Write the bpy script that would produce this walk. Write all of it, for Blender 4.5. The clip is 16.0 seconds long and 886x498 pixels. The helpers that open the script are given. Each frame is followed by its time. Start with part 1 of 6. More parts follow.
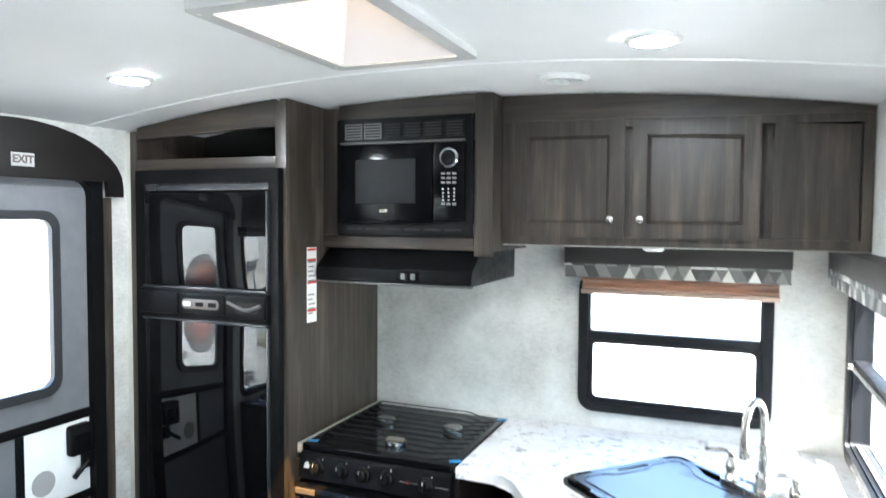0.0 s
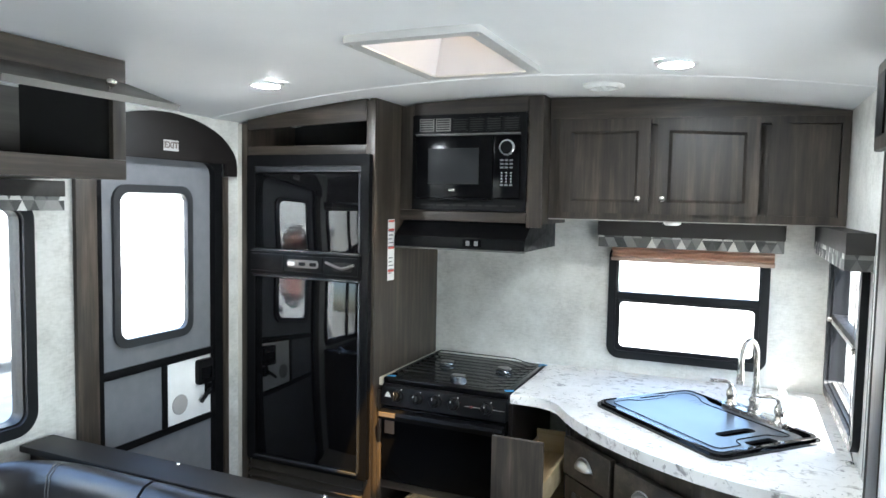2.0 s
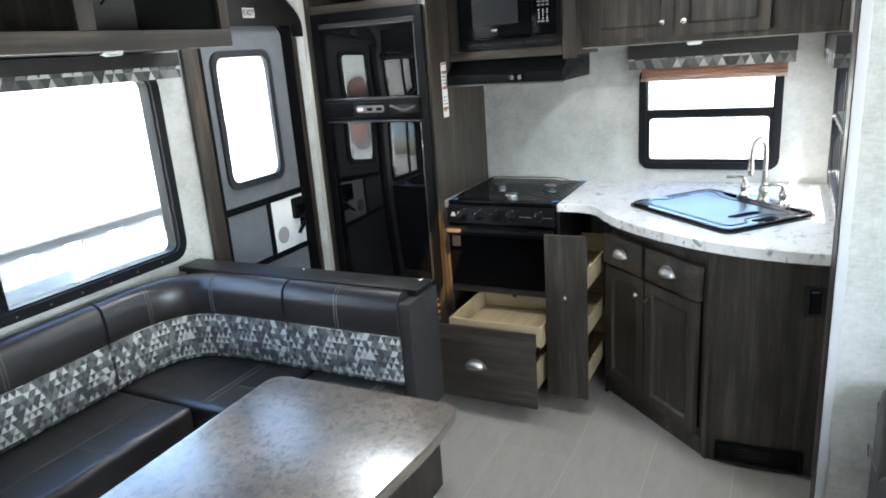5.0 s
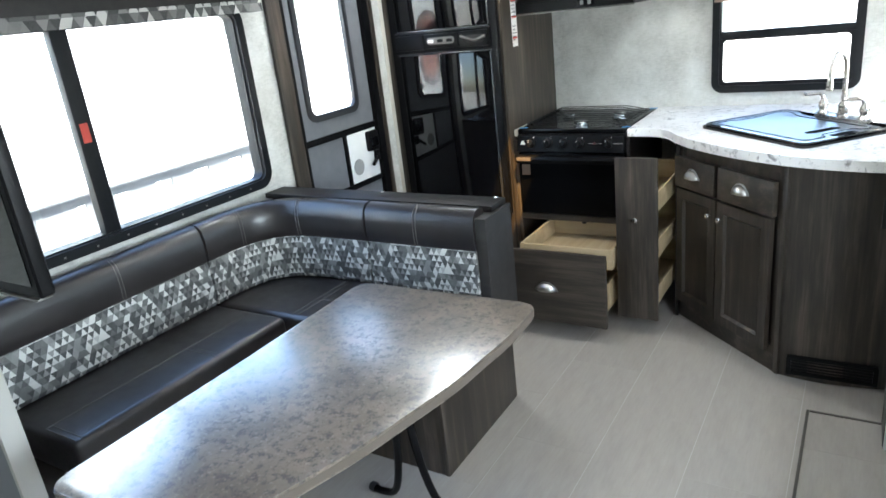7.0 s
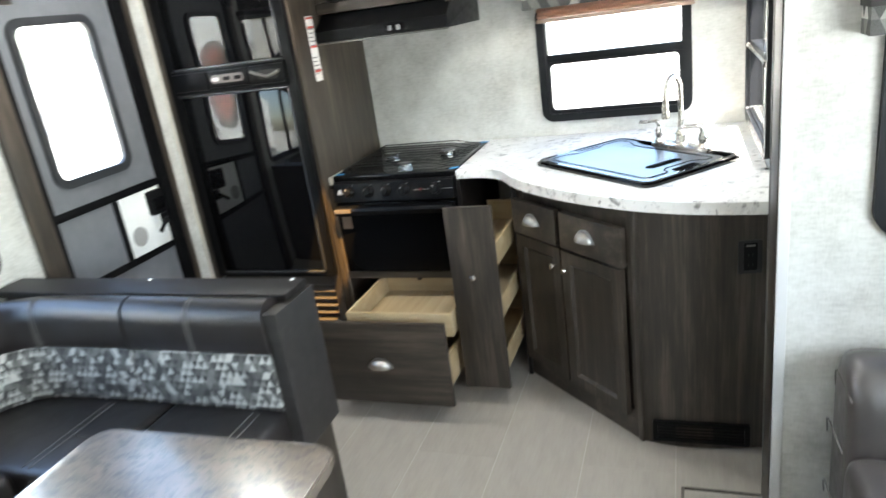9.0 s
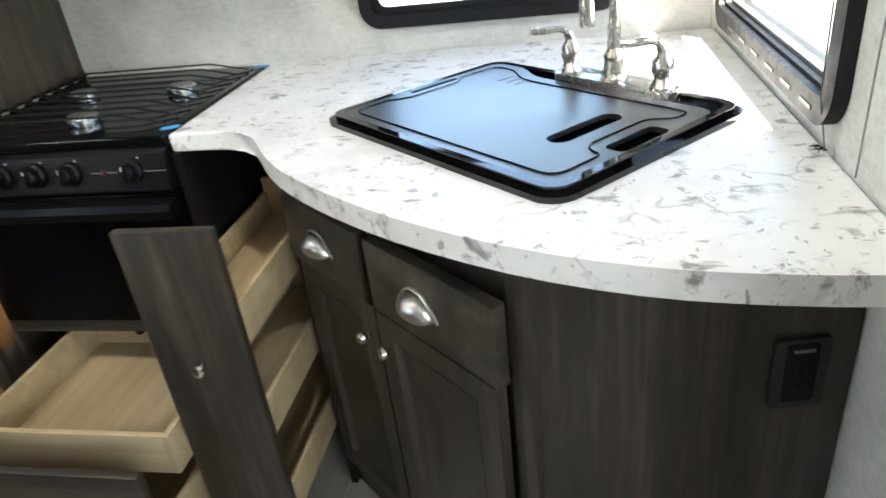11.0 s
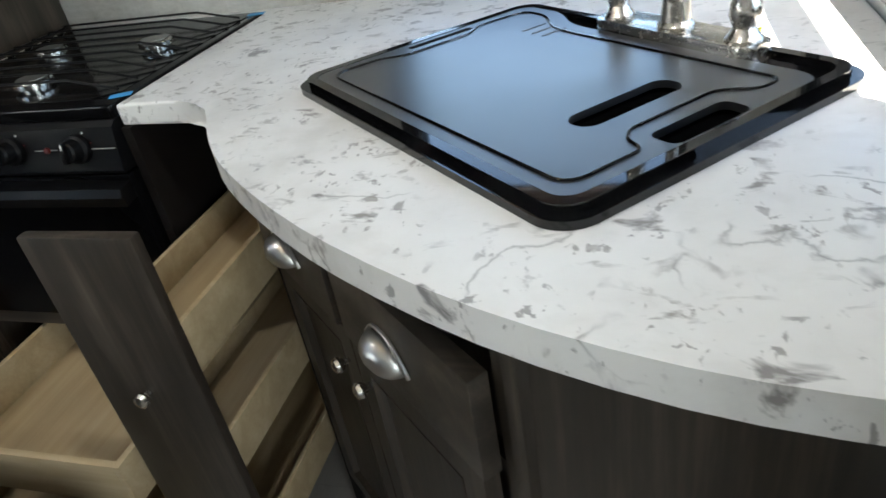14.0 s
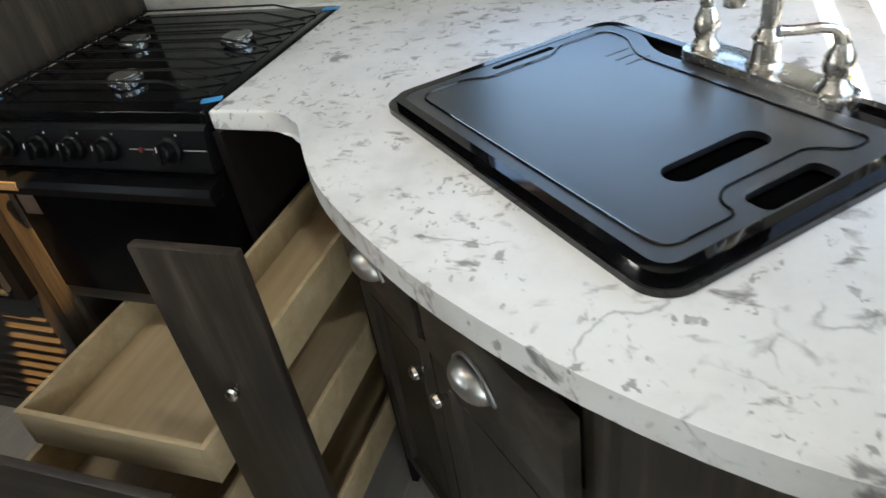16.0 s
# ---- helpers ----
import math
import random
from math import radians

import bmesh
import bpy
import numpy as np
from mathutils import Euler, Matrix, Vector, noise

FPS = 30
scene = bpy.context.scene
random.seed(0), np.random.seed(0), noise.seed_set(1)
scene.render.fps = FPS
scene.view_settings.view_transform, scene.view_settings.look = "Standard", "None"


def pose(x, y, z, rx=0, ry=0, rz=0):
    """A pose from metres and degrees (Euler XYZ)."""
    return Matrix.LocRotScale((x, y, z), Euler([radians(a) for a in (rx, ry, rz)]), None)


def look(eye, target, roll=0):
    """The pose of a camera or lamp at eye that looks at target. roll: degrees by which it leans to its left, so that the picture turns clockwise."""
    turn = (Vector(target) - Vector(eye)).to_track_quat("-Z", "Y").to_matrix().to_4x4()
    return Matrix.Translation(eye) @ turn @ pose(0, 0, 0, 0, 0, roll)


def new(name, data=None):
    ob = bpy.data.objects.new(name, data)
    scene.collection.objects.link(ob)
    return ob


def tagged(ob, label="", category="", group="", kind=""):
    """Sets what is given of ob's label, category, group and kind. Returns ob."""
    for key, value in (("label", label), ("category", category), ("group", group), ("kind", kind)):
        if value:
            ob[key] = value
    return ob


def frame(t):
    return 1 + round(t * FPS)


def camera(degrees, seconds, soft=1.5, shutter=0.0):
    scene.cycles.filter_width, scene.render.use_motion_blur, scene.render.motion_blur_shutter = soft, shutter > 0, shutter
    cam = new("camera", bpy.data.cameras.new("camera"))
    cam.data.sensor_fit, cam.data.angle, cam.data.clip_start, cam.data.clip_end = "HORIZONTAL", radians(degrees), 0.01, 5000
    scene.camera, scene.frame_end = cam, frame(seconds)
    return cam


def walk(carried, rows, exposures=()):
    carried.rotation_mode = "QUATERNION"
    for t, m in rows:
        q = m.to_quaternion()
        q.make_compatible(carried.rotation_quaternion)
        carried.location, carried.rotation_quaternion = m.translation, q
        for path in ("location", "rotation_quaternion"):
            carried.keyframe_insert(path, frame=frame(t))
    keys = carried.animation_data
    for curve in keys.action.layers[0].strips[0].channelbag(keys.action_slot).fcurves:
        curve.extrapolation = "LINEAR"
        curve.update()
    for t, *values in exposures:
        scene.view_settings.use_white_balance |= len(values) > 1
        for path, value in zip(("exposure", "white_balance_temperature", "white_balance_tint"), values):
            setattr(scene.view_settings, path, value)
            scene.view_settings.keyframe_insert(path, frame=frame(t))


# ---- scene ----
cam = camera(66.0, 16.0, soft=1.5, shutter=0.4)
PATH = [
    (0, (1.346, -2.544, 1.69), (0.584, -0.697, 1.596), 0.4),
    (0.5, (1.317, -2.735, 1.664), (0.67, -0.851, 1.484), -0.9),
    (1, (1.331, -2.887, 1.664), (0.68, -0.999, 1.566), 0.3),
    (1.5, (1.363, -3.05, 1.685), (0.613, -1.197, 1.614), -0.2),
    (2, (1.389, -3.113, 1.658), (0.59, -1.284, 1.521), 1.1),
    (2.5, (1.417, -3.156, 1.664), (0.504, -1.378, 1.589), -0.8),
    (3, (1.456, -3.281, 1.678), (0.595, -1.49, 1.453), -1.4),
    (3.5, (1.484, -3.412, 1.679), (0.628, -1.638, 1.332), -3.0),
    (4, (1.488, -3.473, 1.681), (0.691, -1.683, 1.279), -2.4),
    (4.5, (1.488, -3.526, 1.658), (0.672, -1.753, 1.221), -2.4),
    (5, (1.523, -3.609, 1.64), (0.646, -1.901, 1.08), -4.2),
    (5.2, (1.532, -3.642, 1.631), (0.63, -1.956, 1.044), -4.6),
    (7.3, (1.543, -3.76, 1.546), (0.5, -2.215, 0.823), -6.7),
    (7.5, (1.579, -3.743, 1.564), (0.532, -2.232, 0.778), -7.0),
    (8, (1.613, -3.725, 1.547), (0.664, -2.149, 0.761), -8.6),
    (8.5, (1.541, -3.518, 1.534), (0.743, -1.832, 0.812), -5.7),
    (9, (1.47, -3.178, 1.541), (0.799, -1.414, 0.878), -8.1),
    (9.5, (1.435, -2.772, 1.498), (0.917, -0.959, 0.832), -5.5),
    (10, (1.322, -2.388, 1.461), (0.899, -0.573, 0.735), -5.5),
    (10.2, (1.295, -2.242, 1.43), (0.928, -0.437, 0.649), -6.4),
    (12.3, (1.543, -1.517, 1.186), (1.156, 0.132, 0.123), -7.4),
    (12.5, (1.53, -1.516, 1.188), (1.135, 0.128, 0.12), -7.5),
    (13, (1.497, -1.51, 1.197), (1.057, 0.133, 0.145), -8.2),
    (13.5, (1.465, -1.498, 1.211), (0.948, 0.129, 0.169), -9.1),
    (14, (1.424, -1.481, 1.229), (0.853, 0.112, 0.163), -10.2),
    (14.5, (1.371, -1.464, 1.256), (0.714, 0.085, 0.175), -10.1),
    (15, (1.33, -1.464, 1.303), (0.603, 0.051, 0.218), -9.7),
    (15.5, (1.319, -1.453, 1.331), (0.619, 0.044, 0.204), -9.8),
    (16, (1.366, -1.484, 1.345), (0.717, 0.009, 0.183), -9.8),
]
EXPOSURES = [(0.0, 3.97, 5950, 8), (0.5, 3.73, 5950, 8), (2.0, 3.60, 6000, 8), (3.5, 3.5, 6080, 8), (5.0, 3.54, 6080, 8), (7.5, 3.80, 6180, 8), (9.0, 3.93, 6520, 8), (10.2, 3.88, 6700, 8), (12.3, 2.84, 6620, 8), (14.0, 2.82, 6600, 8), (16.0, 2.86, 6720, 8)]
walk(cam, [(t, look(eye, target, roll)) for t, eye, target, roll in PATH], EXPOSURES)

# ---- world, sun, exposure ----
SUN_EL, SUN_AZ = 63.0, (0.730, -0.683)
world = bpy.data.worlds.new("world")
scene.world = world
world.use_nodes = True
_nt = world.node_tree
_sky = _nt.nodes.new("ShaderNodeTexSky")
_sky.sky_type = "NISHITA"
_sky.sun_disc = False
_sky.sun_elevation = radians(SUN_EL)
_sky.sun_rotation = math.atan2(SUN_AZ[0], SUN_AZ[1])
_sky.dust_density = 2.0
_bg = _nt.nodes["Background"]
_bg.inputs["Strength"].default_value = 0.15
_nt.links.new(_sky.outputs[0], _bg.inputs[0])

sun_data = bpy.data.lights.new("sun", "SUN")
sun_data.energy, sun_data.angle, sun_data.color = 5.0, radians(0.6), (1.0, 0.95, 0.87)
sun = new("sun", sun_data)
_ce = math.cos(radians(SUN_EL))
sun.matrix_world = look((SUN_AZ[0] * _ce * 20, SUN_AZ[1] * _ce * 20, math.sin(radians(SUN_EL)) * 20), (0, 0, 0))


# added fill lamp for sky light, in the assumed slide-out window behind the sofa
fill_data = bpy.data.lights.new("added_sky_fill", "AREA")
fill_data.shape, fill_data.size, fill_data.size_y = "RECTANGLE", 2.0, 0.76
fill_data.energy, fill_data.color = 6.0, (0.86, 0.94, 1.0)
fill_lamp = new("added_sky_fill", fill_data)
fill_lamp.matrix_world = look((2.66, -3.22, 1.18), (1.6, -3.22, 1.18))


# ---- materials ----
def mat(name, base=(0.5, 0.5, 0.5), rough=0.5, metal=0.0, coat=0.0, spec=0.5):
    m = bpy.data.materials.new(name)
    m.use_nodes = True
    b = m.node_tree.nodes["Principled BSDF"]
    b.inputs["Base Color"].default_value = (*base, 1)
    b.inputs["Roughness"].default_value = rough
    b.inputs["Metallic"].default_value = metal
    b.inputs["Coat Weight"].default_value = coat
    b.inputs["Specular IOR Level"].default_value = spec
    return m


class Nodes:
    """Short hand for wiring a material."""

    def __init__(self, m):
        self.t, self.b = m.node_tree, m.node_tree.nodes["Principled BSDF"]
        self.obj = self.t.nodes.new("ShaderNodeTexCoord").outputs["Object"]

    def add(self, kind, **inputs):
        n = self.t.nodes.new(kind)
        for k, v in inputs.items():
            self.put(n.inputs[k.replace("_", " ")], v)
        return n

    def put(self, socket, v):
        if isinstance(v, bpy.types.NodeSocket):
            self.t.links.new(v, socket)
        else:
            socket.default_value = v

    def scaled(self, s, rot=(0, 0, 0), src=None):
        n = self.add("ShaderNodeMapping", Vector=src or self.obj, Scale=s, Rotation=rot)
        return n.outputs[0]

    def noise(self, vec, scale, detail=4.0, rough=0.55, distort=0.0):
        n = self.add("ShaderNodeTexNoise", Vector=vec, Scale=scale, Detail=detail, Roughness=rough, Distortion=distort)
        return n.outputs["Fac"]

    def ramp(self, fac, stops):
        n = self.t.nodes.new("ShaderNodeValToRGB")
        e = n.color_ramp.elements
        while len(e) < len(stops):
            e.new(0.5)
        for el, (p, c) in zip(e, stops):
            el.position, el.color = p, (*(c if len(c) == 3 else c[:3]), 1)
        self.put(n.inputs[0], fac)
        return n.outputs[0]

    def mix(self, fac, a, b, mode="MIX"):
        n = self.t.nodes.new("ShaderNodeMix")
        n.data_type, n.blend_type = "RGBA", mode
        self.put(n.inputs[0], fac)
        self.put(n.inputs[6], a)
        self.put(n.inputs[7], b)
        return n.outputs[2]

    def math(self, op, a, b=0.0):
        n = self.t.nodes.new("ShaderNodeMath")
        n.operation = op
        self.put(n.inputs[0], a)
        self.put(n.inputs[1], b)
        return n.outputs[0]

    def bump(self, height, strength=0.2, dist=0.002):
        n = self.add("ShaderNodeBump", Height=height, Strength=strength, Distance=dist)
        self.put(self.b.inputs["Normal"], n.outputs[0])

    def color(self, c):
        self.put(self.b.inputs["Base Color"], c)

    def rough(self, r):
        self.put(self.b.inputs["Roughness"], r)


def g(v):
    return (v, v, v, 1)


def wood_mat(name, axis="z", dark=(0.0105, 0.0079, 0.0061), mid=(0.036, 0.0275, 0.0203), light=(0.105, 0.0815, 0.0610), rough=0.42):
    m = mat(name, mid, rough)
    n = Nodes(m)
    s = {"z": (1, 1, 0.045), "x": (0.045, 1, 1), "y": (1, 0.045, 1)}[axis]
    s2 = {"z": (1, 1, 0.25), "x": (0.25, 1, 1), "y": (1, 0.25, 1)}[axis]
    vec = n.scaled(s)
    broad = n.noise(vec, 22, 5, 0.6, 0.6)
    fine = n.noise(vec, 150, 3, 0.6)
    cloud = n.noise(n.scaled(s2), 11, 4, 0.6)
    f = n.math("ADD", n.math("MULTIPLY", broad, 0.48), n.math("ADD", n.math("MULTIPLY", fine, 0.22), n.math("MULTIPLY", cloud, 0.34)))
    n.color(n.ramp(f, [(0.36, dark), (0.52, mid), (0.70, light)]))
    n.rough(n.math("ADD", n.math("MULTIPLY", fine, 0.2), rough - 0.1))
    n.bump(fine, 0.15, 0.0006)
    return m


WOOD = wood_mat("wood_laminate")
WOOD_X = wood_mat("wood_laminate_across", "x")
WOOD_Y = wood_mat("wood_laminate_along", "y")
BOARD_DARK = wood_mat("valance_board", "x", (0.012, 0.010, 0.009), (0.020, 0.017, 0.015), (0.032, 0.028, 0.025), 0.6)
BIRCH = wood_mat("birch_ply", "y", (0.29, 0.207, 0.112), (0.365, 0.272, 0.156), (0.435, 0.340, 0.212), 0.5)
BIRCH_EDGE = wood_mat("birch_edge", "x", (0.335, 0.246, 0.132), (0.42, 0.320, 0.184), (0.505, 0.400, 0.252), 0.5)


def wall_mat():
    m = mat("wallboard", (0.6, 0.6, 0.56), 0.62)
    n = Nodes(m)
    a = n.noise(n.scaled((1, 1, 1)), 5.5, 6, 0.65)
    b = n.noise(n.scaled((1, 1, 3.0)), 38, 4, 0.6)
    c = n.noise(n.scaled((1.0, 1.0, 0.2)), 210, 2)
    f = n.math("ADD", n.math("MULTIPLY", a, 0.6), n.math("ADD", n.math("MULTIPLY", b, 0.28), n.math("MULTIPLY", c, 0.12)))
    n.color(n.ramp(f, [(0.36, (0.40, 0.395, 0.365)), (0.50, (0.55, 0.545, 0.51)), (0.66, (0.68, 0.675, 0.64))]))
    n.bump(n.math("ADD", b, c), 0.12, 0.0008)
    return m


WALL = wall_mat()
WHITE = mat("white_paint", (0.78, 0.78, 0.76), 0.45)
_n = Nodes(WHITE)
_n.color(_n.ramp(_n.noise(_n.obj, 14, 4), [(0.3, (0.74, 0.74, 0.72)), (0.7, (0.80, 0.80, 0.785))]))
CEIL = mat("ceiling_board", (0.8, 0.8, 0.79), 0.55)
_n = Nodes(CEIL)
_n.color(_n.ramp(_n.noise(_n.obj, 3, 4), [(0.3, (0.82, 0.825, 0.82)), (0.7, (0.87, 0.87, 0.865))]))
_n.bump(_n.noise(_n.obj, 240, 3), 0.08, 0.0006)
BLACK = mat("black_plastic", (0.004, 0.004, 0.0045), 0.34, spec=0.14)
_n = Nodes(BLACK)
_n.rough(_n.ramp(_n.noise(_n.obj, 30, 4), [(0.3, (0.32,) * 3), (0.7, (0.46,) * 3)]))
FRAME = mat("window_frame_black", (0.007, 0.0075, 0.009), 0.45, spec=0.25)
_n = Nodes(FRAME)
_n.rough(_n.ramp(_n.noise(_n.obj, 60, 3), [(0.3, (0.38,) * 3), (0.7, (0.55,) * 3)]))
GLOSS = mat("black_gloss", (0.003, 0.003, 0.0034), 0.03, spec=0.5)
_n = Nodes(GLOSS)
_n.rough(_n.ramp(_n.noise(_n.obj, 9, 5), [(0.35, (0.02,) * 3), (0.75, (0.06,) * 3)]))
ENAMEL = mat("black_enamel", (0.004, 0.004, 0.0045), 0.12, spec=0.16)
OVEN = mat("oven_glass", (0.003, 0.003, 0.0034), 0.22, spec=0.08)
MWGLASS = mat("microwave_glass", (0.003, 0.003, 0.0034), 0.14, spec=0.10)
SINK_BLACK = mat("sink_cover_black", (0.008, 0.008, 0.009), 0.36, spec=1.0)
SINK_BLACK.node_tree.nodes["Principled BSDF"].inputs["Coat Weight"].default_value = 0.8
SINK_BLACK.node_tree.nodes["Principled BSDF"].inputs["Coat Roughness"].default_value = 0.36
_n = Nodes(SINK_BLACK)
_n.bump(_n.noise(_n.obj, 900, 2), 0.05, 0.0002)
_n.rough(_n.ramp(_n.noise(_n.obj, 5, 3), [(0.3, (0.33,) * 3), (0.7, (0.39,) * 3)]))
SINK_RIM = mat("sink_rim_gloss", (0.003, 0.003, 0.0034), 0.05, spec=0.55)
IRON = mat("grate_iron", (0.008, 0.008, 0.008), 0.45, spec=0.25)
NICKEL = mat("brushed_nickel", (0.62, 0.59, 0.54), 0.24, 1.0)
_n = Nodes(NICKEL)
_n.rough(_n.ramp(_n.noise(_n.obj, 120, 3), [(0.3, (0.18,) * 3), (0.7, (0.30,) * 3)]))
CHROME = mat("chrome", (0.75, 0.75, 0.74), 0.08, 1.0)
STEEL = mat("burner_steel", (0.6, 0.6, 0.58), 0.22, 1.0)
GREYALU = mat("grey_metal", (0.17, 0.165, 0.155), 0.38, 0.6)
DOORGREY = mat("door_skin_grey", (0.14, 0.145, 0.155), 0.5)
_n = Nodes(DOORGREY)
_n.color(_n.ramp(_n.noise(_n.obj, 18, 5), [(0.3, (0.13, 0.135, 0.145)), (0.7, (0.155, 0.16, 0.17))]))
BROWNPL = mat("brown_plastic", (0.0085, 0.0066, 0.006), 0.5, spec=0.3)
LOUVRE = mat("brown_louvre", (0.045, 0.036, 0.027), 0.45, spec=0.4)
DOORFRAME = mat("door_window_frame", (0.022, 0.023, 0.026), 0.45)
SATIN = mat("satin_nickel", (0.55, 0.53, 0.50), 0.36, 1.0)
SIGN = mat("sign_white", (0.33, 0.32, 0.31), 0.5)
CREAM = mat("cream_trim", (0.62, 0.59, 0.53), 0.5)
TAPE = mat("blue_tape", (0.05, 0.30, 0.62), 0.6)
YELLOW = mat("yellow_tag", (0.65, 0.62, 0.03), 0.6)
PAPER = mat("paper_label", (0.75, 0.74, 0.72), 0.6)
RED = mat("red_print", (0.52, 0.06, 0.04), 0.55)
INK = mat("grey_print", (0.18, 0.18, 0.18), 0.6)
# near-black for recesses and slots, their shade put into the colour
RECESS_SHADE = mat("recess_shade", (0.012, 0.011, 0.010), 0.8)
TRIMBLK = mat("black_satin_trim", (0.030, 0.031, 0.034), 0.24, spec=0.8)
RUBBER = mat("black_rubber", (0.012, 0.012, 0.012), 0.6)


def counter_mat():
    m = mat("marble_laminate", (0.75, 0.74, 0.72), 0.33)
    n = Nodes(m)
    warp = n.noise(n.obj, 7, 5, 0.6)
    base = n.ramp(n.noise(n.obj, 5, 6, 0.62), [(0.32, (0.63, 0.615, 0.59)), (0.48, (0.75, 0.735, 0.715)), (0.66, (0.80, 0.79, 0.77))])
    push = n.add("ShaderNodeTexNoise", Vector=n.obj, Scale=10.0, Detail=5.0)
    vec = n.mix(0.10, n.obj, push.outputs["Color"], "ADD")
    vor = n.t.nodes.new("ShaderNodeTexVoronoi")
    vor.feature = "DISTANCE_TO_EDGE"
    n.put(vor.inputs["Vector"], vec)
    vor.inputs["Scale"].default_value = 3.6
    vein = n.ramp(vor.outputs["Distance"], [(0.0, (1, 1, 1)), (0.003, (0.6,) * 3), (0.009, (0, 0, 0))])
    vmask = n.ramp(n.noise(n.obj, 5.0, 4), [(0.53, (0, 0, 0)), (0.60, (1, 1, 1))])
    flake = n.ramp(n.noise(n.scaled((1, 1.45, 1), (0, 0, 0.7)), 21, 4, 0.58, 0.5), [(0.568, (0, 0, 0)), (0.665, (1, 1, 1))])
    fleck = n.ramp(n.noise(n.scaled((1.5, 1, 1), (0, 0, -0.5)), 44, 3, 0.6, 0.4), [(0.615, (0, 0, 0)), (0.67, (1, 1, 1))])
    smask = n.ramp(n.noise(n.obj, 8.5, 4, 0.6), [(0.40, (0, 0, 0)), (0.52, (1, 1, 1))])
    soft = n.ramp(n.noise(n.scaled((1, 1.3, 1), (0, 0, 0.4)), 11, 5, 0.65, 0.4), [(0.52, (0, 0, 0)), (0.68, (1, 1, 1))])
    f1 = n.math("MULTIPLY", n.math("MULTIPLY", vein, vmask), 0.55)
    f2 = n.math("MULTIPLY", n.math("MULTIPLY", n.math("MAXIMUM", flake, n.math("MULTIPLY", fleck, 0.8)), smask), 0.85)
    c = n.mix(n.math("MULTIPLY", soft, 0.18), base, (0.46, 0.43, 0.39, 1))
    c = n.mix(f1, c, (0.17, 0.165, 0.16, 1))
    c = n.mix(f2, c, n.ramp(warp, [(0.4, (0.14, 0.128, 0.132)), (0.6, (0.22, 0.195, 0.17))]))
    n.color(c)
    n.rough(n.ramp(warp, [(0.3, (0.28,) * 3), (0.7, (0.40,) * 3)]))
    return m


COUNTER = counter_mat()


def table_mat():
    m = mat("granite_laminate", (0.25, 0.2, 0.16), 0.25, coat=1.0, spec=1.0)
    m.node_tree.nodes["Principled BSDF"].inputs["Coat Roughness"].default_value = 0.25
    m.node_tree.nodes["Principled BSDF"].inputs["Coat IOR"].default_value = 2.1
    n = Nodes(m)
    a = n.ramp(n.noise(n.obj, 7, 5, 0.6), [(0.3, (0.100, 0.073, 0.052)), (0.7, (0.235, 0.182, 0.135))])
    b = n.ramp(n.noise(n.obj, 38, 6, 0.78), [(0.50, (0, 0, 0)), (0.58, (1, 1, 1))])
    c = n.ramp(n.noise(n.obj, 110, 3, 0.6), [(0.58, (0, 0, 0)), (0.68, (1, 1, 1))])
    col = n.mix(n.math("MULTIPLY", b, 0.9), a, (0.045, 0.034, 0.026, 1))
    col = n.mix(n.math("MULTIPLY", c, 0.35), col, (0.40, 0.34, 0.28, 1))
    n.color(col)
    n.rough(n.ramp(n.noise(n.obj, 220, 2), [(0.3, (0.30,) * 3), (0.7, (0.40,) * 3)]))
    n.bump(n.noise(n.obj, 260, 2), 0.06, 0.0004)
    return m


TABLE = table_mat()


def leather_mat(name, base):
    m = mat(name, base, 0.36, spec=0.75)
    n = Nodes(m)
    n.color(n.ramp(n.noise(n.obj, 9, 4), [(0.3, tuple(c * 0.8 for c in base)), (0.7, tuple(c * 1.25 for c in base))]))
    v = n.add("ShaderNodeTexVoronoi", Vector=n.obj, Scale=420.0)
    big = n.noise(n.obj, 16, 3)
    n.bump(n.math("ADD", n.math("MULTIPLY", v.outputs["Distance"], 0.10), big), 0.25, 0.004)
    n.rough(n.ramp(n.noise(n.obj, 25, 4), [(0.3, (0.28,) * 3), (0.7, (0.40,) * 3)]))
    return m


LEATHER = leather_mat("brown_leatherette", (0.0215, 0.0178, 0.0172))
LEATHER2 = leather_mat("sofa_leatherette", (0.050, 0.043, 0.041))
STITCH = mat("pale_stitching", (0.16, 0.152, 0.142), 0.7)


